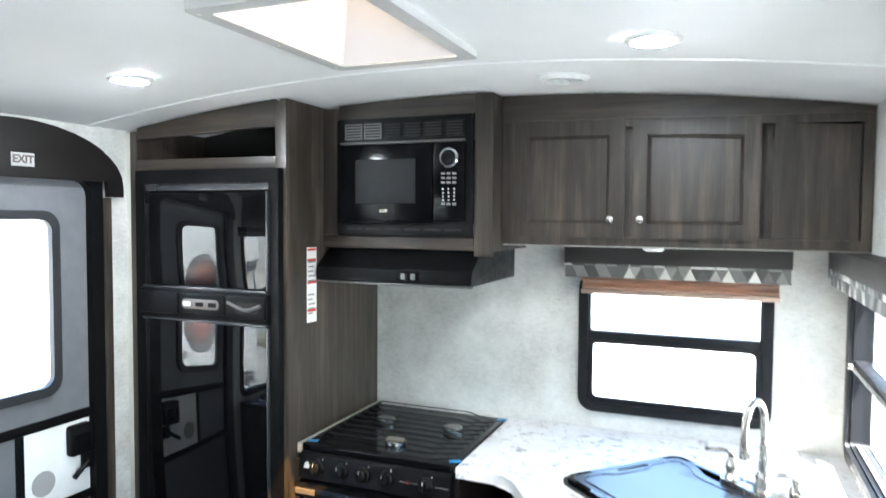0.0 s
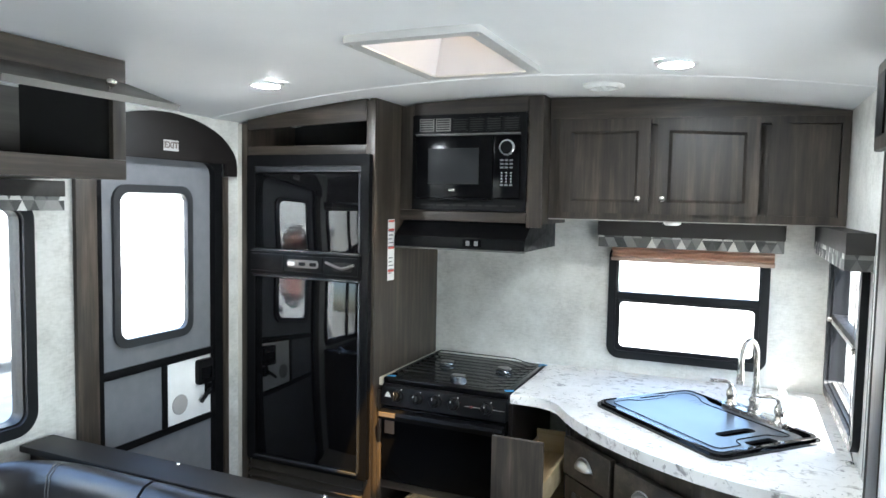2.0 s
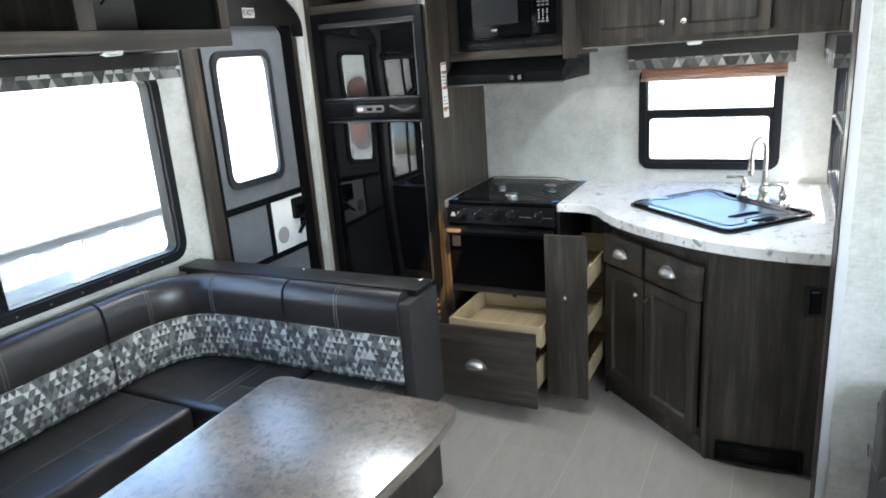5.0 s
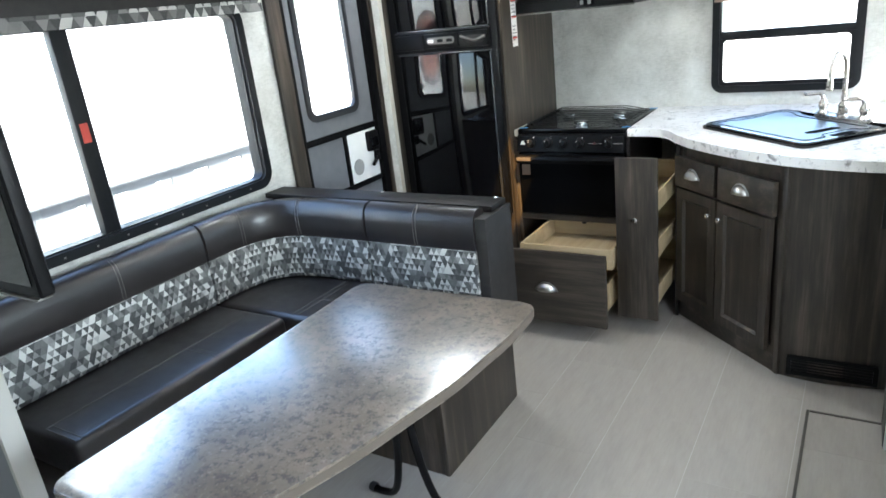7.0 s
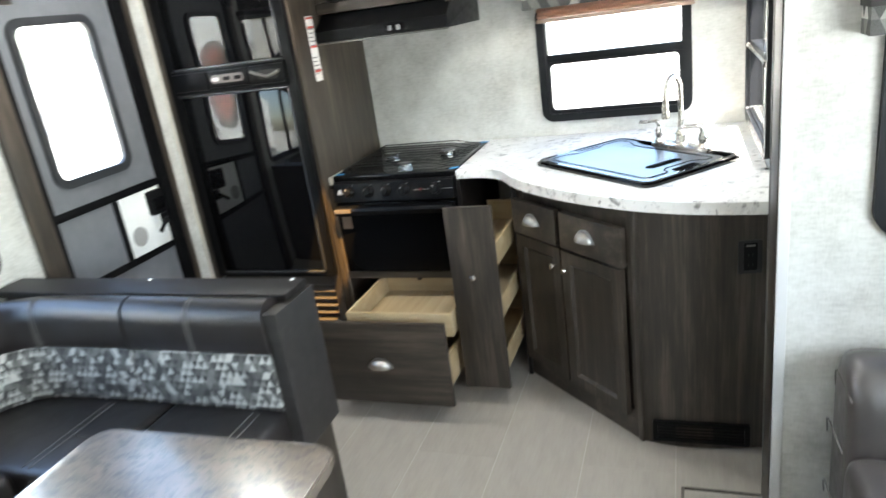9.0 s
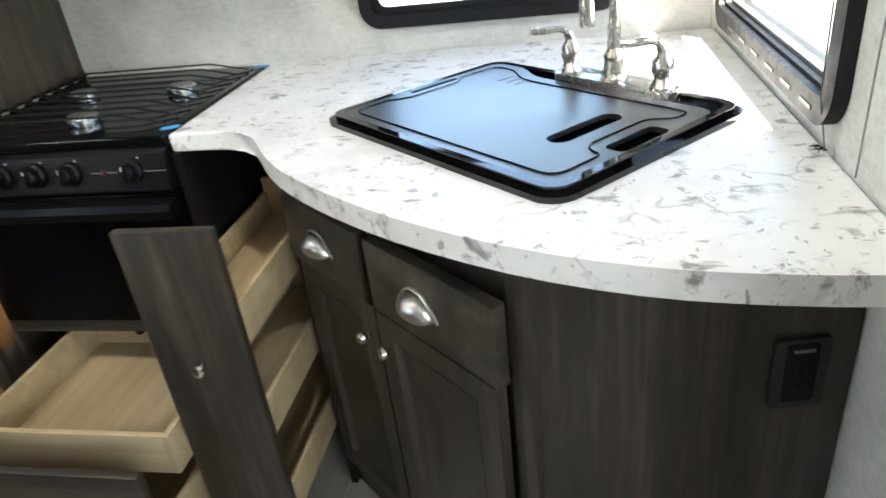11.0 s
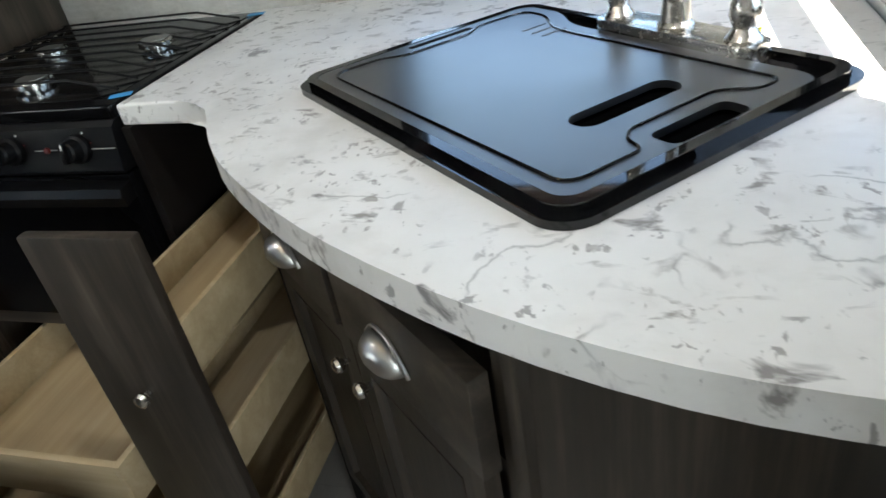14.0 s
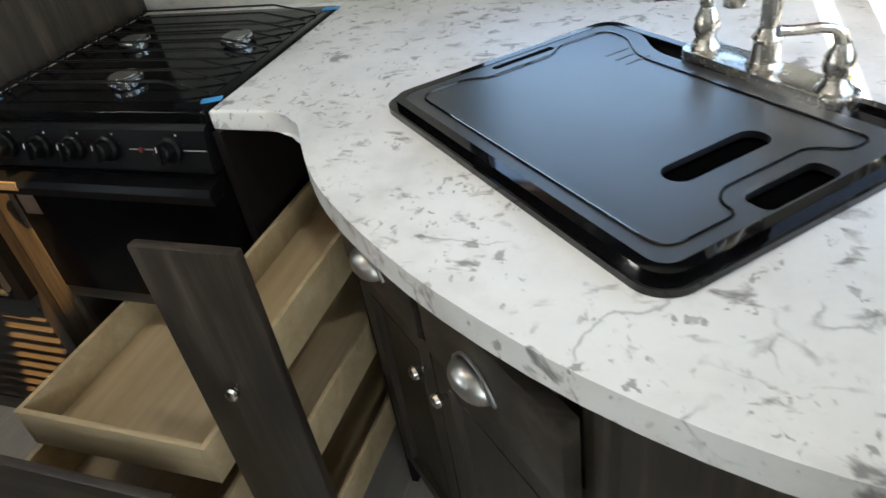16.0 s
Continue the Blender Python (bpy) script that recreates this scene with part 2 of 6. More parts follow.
def fabric_mat(name, size):
    """Small triangles in greys, by the mesh's UV map in metres."""
    m = mat(name, (0.3, 0.3, 0.3), 0.85)
    n = Nodes(m)
    uv = n.t.nodes.new("ShaderNodeTexCoord").outputs["UV"]
    sx = n.add("ShaderNodeSeparateXYZ", Vector=n.scaled((1 / size, 1 / size, 1), src=uv))
    u, v = sx.outputs[0], sx.outputs[1]
    row = n.math("FLOOR", v)
    u = n.math("ADD", u, n.math("MULTIPLY", row, 0.5))
    fu, fv = n.math("FRACT", u), n.math("FRACT", v)
    # an upright triangle in each cell between two hanging ones
    d = n.math("ABSOLUTE", n.math("SUBTRACT", fu, 0.5))
    inside = n.math("LESS_THAN", n.math("MULTIPLY", d, 2.0), n.math("SUBTRACT", 1.0, fv))
    half = n.math("GREATER_THAN", fu, 0.5)
    cu = n.math("ADD", n.math("FLOOR", u), n.math("MULTIPLY", n.math("SUBTRACT", 1.0, inside), half))
    cell = n.add("ShaderNodeCombineXYZ", X=cu, Y=row, Z=inside)
    w = n.t.nodes.new("ShaderNodeTexWhiteNoise")
    n.put(w.inputs["Vector"], cell.outputs[0])
    val = n.math("ADD", n.math("MULTIPLY", w.outputs["Value"], 0.78), n.math("MULTIPLY", inside, 0.22))
    weave = n.noise(n.obj, 900, 2)
    col = n.ramp(val, [(0.0, (0.026, 0.027, 0.024)), (0.30, (0.036, 0.036, 0.033)), (0.32, (0.085, 0.085, 0.078)), (0.52, (0.105, 0.105, 0.097)), (0.54, (0.16, 0.16, 0.148)), (0.72, (0.24, 0.235, 0.22)), (0.74, (0.60, 0.59, 0.55))])
    n.t.nodes[-1].color_ramp.interpolation = "LINEAR"
    n.color(n.mix(0.12, col, n.ramp(weave, [(0.3, (0.08,) * 3), (0.7, (0.5,) * 3)])))
    n.bump(weave, 0.2, 0.0006)
    return m


FABRIC = fabric_mat("triangle_fabric", 0.023)
FABRIC_VAL = fabric_mat("valance_fabric", 0.040)


def floor_mat():
    m = mat("vinyl_tile", (0.4, 0.37, 0.33), 0.42)
    n = Nodes(m)
    rnd = n.t.nodes.new("ShaderNodeObjectInfo").outputs["Random"]
    a = n.noise(n.scaled((1, 0.25, 1)), 18, 5, 0.6)
    b = n.noise(n.scaled((1, 0.12, 1)), 110, 3, 0.6)
    f = n.math("ADD", n.math("MULTIPLY", a, 0.6), n.math("ADD", n.math("MULTIPLY", b, 0.3), n.math("MULTIPLY", rnd, 0.10)))
    n.color(n.ramp(f, [(0.30, (0.270, 0.243, 0.212)), (0.55, (0.325, 0.296, 0.262)), (0.80, (0.372, 0.342, 0.306))]))
    n.bump(b, 0.1, 0.0006)
    n.rough(n.ramp(a, [(0.3, (0.36,) * 3), (0.7, (0.5,) * 3)]))
    return m


FLOOR = floor_mat()
GROUT = mat("tile_joint", (0.43, 0.40, 0.36), 0.6)


def glass_mat(name, tint=(1, 1, 1)):
    m = bpy.data.materials.new(name)
    m.use_nodes = True
    t = m.node_tree
    t.nodes.remove(t.nodes["Principled BSDF"])
    tr = t.nodes.new("ShaderNodeBsdfTransparent")
    tr.inputs[0].default_value = (*tint, 1)
    gl = t.nodes.new("ShaderNodeBsdfGlossy")
    gl.inputs["Roughness"].default_value = 0.01
    lw = t.nodes.new("ShaderNodeLayerWeight")
    pw = t.nodes.new("ShaderNodeMath")
    pw.operation, pw.inputs[1].default_value = "POWER", 4.0
    t.links.new(lw.outputs["Facing"], pw.inputs[0])
    fr = t.nodes.new("ShaderNodeMath")
    fr.operation, fr.inputs[1].default_value, fr.inputs[2].default_value = "MULTIPLY_ADD", 0.7, 0.04
    t.links.new(pw.outputs[0], fr.inputs[0])
    mx = t.nodes.new("ShaderNodeMixShader")
    t.links.new(fr.outputs[0], mx.inputs[0])
    t.links.new(tr.outputs[0], mx.inputs[1])
    t.links.new(gl.outputs[0], mx.inputs[2])
    t.links.new(mx.outputs[0], t.nodes["Material Output"].inputs[0])
    return m


GLASS = glass_mat("window_glass", (0.93, 0.95, 0.94))
AMBER = glass_mat("skylight_dome_amber", (1.0, 0.80, 0.50))
_t = AMBER.node_tree
_tl = _t.nodes.new("ShaderNodeBsdfTranslucent")
_tl.inputs[0].default_value = (0.86, 0.80, 0.74, 1)
_mx = _t.nodes.new("ShaderNodeMixShader")
_mx.inputs[0].default_value = 0.32
_t.links.new(_t.nodes["Mix Shader"].outputs[0], _mx.inputs[1])
_t.links.new(_tl.outputs[0], _mx.inputs[2])
_t.links.new(_mx.outputs[0], _t.nodes["Material Output"].inputs[0])
DECAL_G = glass_mat("decal_grey_film", (0.60, 0.60, 0.62))
DECAL_O = glass_mat("decal_orange_film", (0.82, 0.60, 0.55))


def glow_mat(name, color, strength):
    m = mat(name, (0.8, 0.8, 0.8), 0.4)
    b = m.node_tree.nodes["Principled BSDF"]
    b.inputs["Emission Color"].default_value = (*color, 1)
    b.inputs["Emission Strength"].default_value = strength
    return m


LED = glow_mat("led_lens", (0.97, 1.0, 1.0), 42.0)
BLIND = mat("pleated_blind", (0.42, 0.30, 0.24), 0.85)
_t = BLIND.node_tree
_tl = _t.nodes.new("ShaderNodeBsdfTranslucent")
_tl.inputs[0].default_value = (0.74, 0.52, 0.41, 1)
_mx = _t.nodes.new("ShaderNodeMixShader")
_mx.inputs[0].default_value = 0.5
_t.links.new(_t.nodes["Principled BSDF"].outputs[0], _mx.inputs[1])
_t.links.new(_tl.outputs[0], _mx.inputs[2])
_t.links.new(_mx.outputs[0], _t.nodes["Material Output"].inputs[0])
SHELL = mat("trailer_shell", (0.78, 0.78, 0.76), 0.35)
GROUND = mat("gravel_lot", (0.36, 0.34, 0.31), 0.9)
_n = Nodes(GROUND)
_n.color(_n.ramp(_n.noise(_n.obj, 4, 8, 0.7), [(0.3, (0.26, 0.25, 0.23)), (0.7, (0.44, 0.42, 0.38))]))
CHASSIS = mat("chassis_steel", (0.13, 0.133, 0.138), 0.6)

# ---- mesh helpers ----
ORG = {}
XY = lambda u, v, d: (u, v, d)
XZ = lambda u, v, d: (u, d, v)
YZ = lambda u, v, d: (d, u, v)


def rotz(cx, cy, deg):
    return Matrix.Translation((cx, cy, 0)) @ Matrix.Rotation(radians(deg), 4, "Z")


def thing(name, loc, label, category, group="", kind=""):
    ob = new(name)
    ob.location = loc
    ob.empty_display_size = 0.05
    ORG[ob] = Vector(loc)
    return tagged(ob, label, category, group, kind)


def part(name, bm, material, parent=None, label="", smooth=30):
    """Links a bmesh, made in world metres, as one mesh object under a thing or a part."""
    me = bpy.data.meshes.new(name)
    if parent is not None:
        bm.transform(Matrix.Translation(-ORG[parent]))
    bmesh.ops.recalc_face_normals(bm, faces=bm.faces)
    bm.to_mesh(me)
    bm.free()
    me.materials.append(material)
    if smooth:
        me.polygons.foreach_set("use_smooth", [True] * len(me.polygons))
        me.set_sharp_from_angle(angle=radians(smooth))
    ob = new(name, me)
    if parent is not None:
        ob.parent = parent
        ORG[ob] = ORG[parent]
    if label:
        ob["label"] = label
    return ob


def solid(name, bm, material, label, category="", kind="structure", group=""):
    """A top-level thing or a piece of the setting that is one mesh."""
    ob = part(name, bm, material)
    ORG[ob] = Vector((0, 0, 0))
    return tagged(ob, label, category, group, kind)


def box(x0, x1, y0, y1, z0, z1, bev=0.0, seg=2, bm=None, M=None):
    bm = bm or bmesh.new()
    x0, x1, y0, y1, z0, z1 = min(x0, x1), max(x0, x1), min(y0, y1), max(y0, y1), min(z0, z1), max(z0, z1)
    vs = [bm.verts.new(p) for p in ((x0, y0, z0), (x1, y0, z0), (x1, y1, z0), (x0, y1, z0), (x0, y0, z1), (x1, y0, z1), (x1, y1, z1), (x0, y1, z1))]
    fs = [bm.faces.new([vs[i] for i in f]) for f in ((3, 2, 1, 0), (4, 5, 6, 7), (0, 1, 5, 4), (1, 2, 6, 5), (2, 3, 7, 6), (3, 0, 4, 7))]
    if M is not None:
        for v in vs:
            v.co = M @ v.co
    if bev:
        es = list({e for f in fs for e in f.edges})
        bmesh.ops.bevel(bm, geom=es, offset=bev, segments=seg, affect="EDGES", profile=0.6)
    return bm


def extrude(outline, d0, d1, to=XY, bev=0.0, seg=2, bm=None, M=None):
    """A prism over an outline; bev rounds its rims."""
    bm = bm or bmesh.new()
    tr = (lambda p: M @ Vector(p)) if M is not None else Vector
    a = [bm.verts.new(tr(to(u, v, d0))) for u, v in outline]
    b = [bm.verts.new(tr(to(u, v, d1))) for u, v in outline]
    n = len(outline)
    fa, fb = bm.faces.new(a), bm.faces.new(b[::-1])
    for i in range(n):
        bm.faces.new((a[i], b[i], b[(i + 1) % n], a[(i + 1) % n]))
    if bev:
        bmesh.ops.bevel(bm, geom=list({e for f in (fa, fb) for e in f.edges}), offset=bev, segments=seg, affect="EDGES", profile=0.6)
    return bm


def ring(outer, inner, d0, d1, to=XY, bm=None, M=None, bev=0.0, seg=2):
    """A frame between two outlines of equal count."""
    bm = bm or bmesh.new()
    tr = (lambda p: M @ Vector(p)) if M is not None else Vector
    n = len(outer)
    lo = [[bm.verts.new(tr(to(u, v, d))) for u, v in o] for d in (d0, d1) for o in (outer, inner)]
    oa, ia, ob_, ib = lo
    rim = []
    for i in range(n):
        j = (i + 1) % n
        bm.faces.new((oa[i], oa[j], ia[j], ia[i]))
        bm.faces.new((ob_[j], ob_[i], ib[i], ib[j]))
        bm.faces.new((oa[j], oa[i], ob_[i], ob_[j]))
        bm.faces.new((ia[i], ia[j], ib[j], ib[i]))
    if bev:
        keep = set(oa + ob_ + ia + ib)
        es = [e for e in bm.edges if e.verts[0] in keep and e.verts[1] in keep and len(e.link_faces) == 2 and e.calc_face_angle(0) > 0.9]
        bmesh.ops.bevel(bm, geom=es, offset=bev, segments=seg, affect="EDGES", profile=0.55)
    return bm


def rrect(u0, u1, v0, v1, r, n=6):
    pts = []
    for cu, cv, a0 in ((u1 - r, v1 - r, 0), (u0 + r, v1 - r, 90), (u0 + r, v0 + r, 180), (u1 - r, v0 + r, 270)):
        for i in range(n + 1):
            a = radians(a0 + 90 * i / n)
            pts.append((cu + r * math.cos(a), cv + r * math.sin(a)))
    return pts


def circle(cu, cv, r, n=24):
    return [(cu + r * math.cos(2 * math.pi * i / n), cv + r * math.sin(2 * math.pi * i / n)) for i in range(n)]


def smooth_line(pts, n=6):
    """Catmull-Rom through points of any dimension."""
    pts = [Vector(p) for p in pts]
    out = []
    for i in range(len(pts) - 1):
        p0, p1, p2, p3 = pts[max(i - 1, 0)], pts[i], pts[i + 1], pts[min(i + 2, len(pts) - 1)]
        for k in range(n):
            t = k / n
            out.append(0.5 * ((2 * p1) + (p2 - p0) * t + (2 * p0 - 5 * p1 + 4 * p2 - p3) * t * t + (3 * p1 - p0 - 3 * p2 + p3) * t ** 3))
    out.append(pts[-1])
    return out


def tube(points, r, n=10, bm=None, M=None):
    bm = bm or bmesh.new()
    pts = [Vector(p) for p in points]
    if M is not None:
        pts = [M @ p for p in pts]
    rs = r if isinstance(r, (list, tuple)) else [r] * len(pts)
    up, rings = None, []
    for i, p in enumerate(pts):
        d = (pts[min(i + 1, len(pts) - 1)] - pts[max(i - 1, 0)]).normalized()
        if up is None:
            up = d.orthogonal().normalized()
        up = (up - d * up.dot(d)).normalized()
        s = d.cross(up)
        rings.append([bm.verts.new(p + rs[i] * (math.cos(2 * math.pi * k / n) * up + math.sin(2 * math.pi * k / n) * s)) for k in range(n)])
    for a, b in zip(rings, rings[1:]):
        for k in range(n):
            bm.faces.new((a[k], a[(k + 1) % n], b[(k + 1) % n], b[k]))
    bm.faces.new(rings[0][::-1])
    bm.faces.new(rings[-1])
    return bm


def lathe(profile, M, n=20, bm=None, hollow=True):
    """Turns (radius, height) pairs round M's z axis."""
    bm = bm or bmesh.new()
    rings = []
    for r, h in profile:
        rings.append([bm.verts.new(M @ Vector((max(r, 1e-4) * math.cos(2 * math.pi * k / n), max(r, 1e-4) * math.sin(2 * math.pi * k / n), h))) for k in range(n)])
    for a, b in zip(rings, rings[1:]):
        for k in range(n):
            bm.faces.new((a[k], a[(k + 1) % n], b[(k + 1) % n], b[k]))
    if profile[0][0] > 1e-3 and profile[-1][0] > 1e-3 and hollow:
        for k in range(n):
            bm.faces.new((rings[-1][k], rings[-1][(k + 1) % n], rings[0][(k + 1) % n], rings[0][k]))
    else:
        bm.faces.new(rings[0][::-1])
        bm.faces.new(rings[-1])
    return bm


def sweep(profile, path, bm=None, uv=False, caps=True):
    """Sweeps (offset, z) pairs along a line on the plan; offset goes to the line's left."""
    bm = bm or bmesh.new()
    layer = bm.loops.layers.uv.verify() if uv else None
    P = [Vector((p[0], p[1])) for p in path]
    rings, us, u = [], [], 0.0
    for i, p in enumerate(P):
        d = (P[min(i + 1, len(P) - 1)] - P[max(i - 1, 0)]).normalized()
        nrm = Vector((-d.y, d.x))
        if i:
            u += (P[i] - P[i - 1]).length
        us.append(u)
        rings.append([bm.verts.new((p.x + nrm.x * o, p.y + nrm.y * o, z)) for o, z in profile])
    n = len(profile)
    for i in range(len(P) - 1):
        for k in range(n):
            j = (k + 1) % n
            f = bm.faces.new((rings[i][k], rings[i + 1][k], rings[i + 1][j], rings[i][j]))
            if uv:
                for lp, (uu, kk) in zip(f.loops, ((us[i], k), (us[i + 1], k), (us[i + 1], j), (us[i], j))):
                    lp[layer].uv = (uu, profile[kk][1])
    if caps:
        for rr, ii in ((rings[0][::-1], 0), (rings[-1], -1)):
            f = bm.faces.new(rr)
            if uv:
                for lp, k in zip(f.loops, range(n) if ii else range(n - 1, -1, -1)):
                    lp[layer].uv = (us[ii] + profile[k][0], profile[k][1])
    return bm


def panel_with_holes(u0, u1, v0, v1, holes, d0, d1, to):
    """A slab with right-angled openings, as cells round them."""
    us = sorted({u0, u1, *[h[0] for h in holes], *[h[1] for h in holes]})
    vs = sorted({v0, v1, *[h[2] for h in holes], *[h[3] for h in holes]})
    bm = bmesh.new()
    full = lambda a, b, c, d: not any(h[0] - 1e-6 <= a and b <= h[1] + 1e-6 and h[2] - 1e-6 <= c and d <= h[3] + 1e-6 for h in holes)
    vert = {}

    def vx(u, v, d):
        k = (round(u, 5), round(v, 5), d)
        if k not in vert:
            vert[k] = bm.verts.new(to(u, v, d))
        return vert[k]

    cells = {(i, j) for i in range(len(us) - 1) for j in range(len(vs) - 1) if full(us[i], us[i + 1], vs[j], vs[j + 1])}
    for i, j in cells:
        a, b, c, d = us[i], us[i + 1], vs[j], vs[j + 1]
        for dd in (d0, d1):
            bm.faces.new((vx(a, c, dd), vx(b, c, dd), vx(b, d, dd), vx(a, d, dd)))
        for (di, dj), (p, q) in (((-1, 0), ((a, c), (a, d))), ((1, 0), ((b, c), (b, d))), ((0, -1), ((a, c), (b, c))), ((0, 1), ((a, d), (b, d)))):
            if (i + di, j + dj) not in cells:
                bm.faces.new((vx(*p, d0), vx(*q, d0), vx(*q, d1), vx(*p, d1)))
    return bm

# ---- the shell: walls, ceiling, floor ----
XL, XR, YB = -0.705, 1.73, -5.4


def ceil_z(x):
    return 2.100 - 0.090 * ((x - 0.55) / 1.18) ** 2


solid("wall_north", panel_with_holes(XL - 0.05, XR + 0.05, -0.02, 2.12, [(0.875, 1.485, 1.0, 1.47)], 0.0, 0.05, XZ), WALL, "mottled pale grey wallboard wall with a kitchen window")
solid("wall_west", panel_with_holes(YB, 0.0, -0.02, 2.12, [(-1.398, -0.780, 0.0, 1.86), (-2.99, -1.668, 0.915, 1.62)], XL - 0.05, XL, YZ), WALL, "mottled pale grey wallboard wall with entry door and dinette window")
solid("wall_east", panel_with_holes(YB, 0.0, -0.02, 2.12, [(-0.845, -0.118, 0.972, 1.50), (-4.5, -1.42, -0.02, 1.93)], XR, XR + 0.05, YZ), WALL, "mottled pale grey wallboard wall with a slide-out opening")
solid("wall_south", panel_with_holes(XL - 0.05, XR + 0.05, -0.02, 2.12, [], YB - 0.05, YB, XZ), WALL, "plain pale grey wallboard wall")

# arched ceiling with the skylight's opening
SK = (0.409, 0.745, -1.485, -0.972)
bm = bmesh.new()
xs = sorted({*[XL - 0.05 + i * (XR - XL + 0.1) / 26 for i in range(27)], SK[0], SK[1]})
ys = [YB, SK[2], SK[3], 0.05]
grid = {}
for d in (0, 0.04):
    for x in xs:
        for y in ys:
            grid[x, y, d] = bm.verts.new((x, y, ceil_z(x) + d))
for i in range(len(xs) - 1):
    for j in range(3):
        inside = lambda a, b: j == 1 and xs[a] >= SK[0] - 1e-6 and xs[b] <= SK[1] + 1e-6
        if inside(i, i + 1):
            continue
        for d in (0, 0.04):
            bm.faces.new([grid[xs[a], ys[b], d] for a, b in ((i, j), (i + 1, j), (i + 1, j + 1), (i, j + 1))])
solid("ceiling", bm, CEIL, "white arched ceiling board")
solid("roof", box(XL - 0.05, XR + 0.05, SK[3] + 0.02, 0.05, 2.16, 2.2), SHELL, "white roof skin")
solid("roof", box(XL - 0.05, XR + 0.05, YB, SK[2] - 0.02, 2.16, 2.2), SHELL, "white roof skin")
solid("roof", box(XL - 0.05, SK[0] - 0.02, SK[2] - 0.02, SK[3] + 0.02, 2.16, 2.2), SHELL, "white roof skin")
solid("roof", box(SK[1] + 0.02, XR + 0.05, SK[2] - 0.02, SK[3] + 0.02, 2.16, 2.2), SHELL, "white roof skin")
sx = [XL + i * (XR - XL) / 24 for i in range(25)]
# thin batten across the ceiling near the kitchen
bm = bmesh.new()
for a, b in zip(sx, sx[1:]):
    v = [bm.verts.new(p) for p in ((a, -0.815, ceil_z(a) - 0.003), (b, -0.815, ceil_z(b) - 0.003), (b, -0.79, ceil_z(b) - 0.003), (a, -0.79, ceil_z(a) - 0.003))]
    w = [bm.verts.new(p) for p in ((a, -0.818, ceil_z(a)), (b, -0.818, ceil_z(b)), (b, -0.787, ceil_z(b)), (a, -0.787, ceil_z(a)))]
    bm.faces.new(v)
    bm.faces.new((v[0], v[1], w[1], w[0]))
    bm.faces.new((v[3], v[2], w[2], w[3]))
solid("trim", bm, CEIL, "white ceiling seam strip")

floor = solid("floor", panel_with_holes(XL - 0.05, 2.62, YB, 0.0, [], -0.03, -0.0008, XY), GROUT, "pale taupe vinyl tile floor")

# slide-out room
SY, SX1 = -1.430, 2.62
solid("wall_slide_north", panel_with_holes(1.7085, SX1, 0.0, 1.95, [(1.91, 2.40, 0.92, 1.46)], SY, SY + 0.05, XZ), WALL, "mottled pale grey end wall of the slide-out with a window")
# the long opening is assumed, out of view, to let light in
solid("wall_slide_east", panel_with_holes(-4.5, SY, 0.0, 1.95, [(-4.25, -2.2, 0.78, 1.58)], SX1, SX1 + 0.05, YZ), WALL, "mottled pale grey slide-out wall with an assumed long window")
solid("wall_slide_south", box(XR, SX1, -4.55, -4.5, 0, 1.95), WALL, "plain pale grey end wall of the slide-out")
solid("ceiling_slide", box(XR, SX1 + 0.05, -4.55, SY + 0.05, 1.95, 1.99), CEIL, "white flat ceiling of the slide-out")

# fascia round the slide-out's opening
fas = thing("slide_out_fascia", (1.70, -1.37, 0), "dark wood-look fascia trim round the slide-out opening", "trim", kind="structure")
part("post", box(1.679, 1.729, -1.427, -1.297, 0.0, 1.92, 0.004), WOOD, fas)
part("gasket", box(1.683, 1.729, -1.2965, -1.2905, 0.0, 1.92, 0.001), RUBBER, fas, "black gasket")
part("edge_strip", box(1.677, 1.729, -1.290, -1.280, 0.0, 1.92, 0.003), GREYALU, fas, "grey metal edge strip")
part("header", box(1.690, 1.729, -4.5, -1.282, 1.9205, 1.995, 0.004), WOOD_Y, fas)
part("corner_block", box(1.655, 1.6765, -1.45, -1.29, 1.79, 1.985, 0.006), WOOD, fas)
part("block_inset", box(1.650, 1.655, -1.415, -1.325, 1.82, 1.955, 0.002), BLACK, fas)
solid("trim", box(1.682, 1.708, SY - 0.014, SY + 0.0025, 0.0, 1.94, 0.003), mat("pale_corner_strip", (0.60, 0.60, 0.59), 0.5), "cream corner strip on the slide-out wall")
solid("trim", box(XR - 0.012, XR - 0.0005, -0.022, -0.001, 0.911, 1.59, 0.002), CREAM, "thin cream strip in the wall corner")
STRIP = mat("floor_strip_brown", (0.075, 0.065, 0.055), 0.5)
strip = thing("floor_strip", (1.45, -1.29, 0), "thin brown transition strip round the slide-out floor", "floor trim", kind="structure")
part("strip", box(1.444, 1.454, -4.4, -1.284, 0.0, 0.004, 0.001), STRIP, strip)
part("strip", box(1.4545, 1.678, -1.294, -1.284, 0.0, 0.004, 0.001), STRIP, strip)


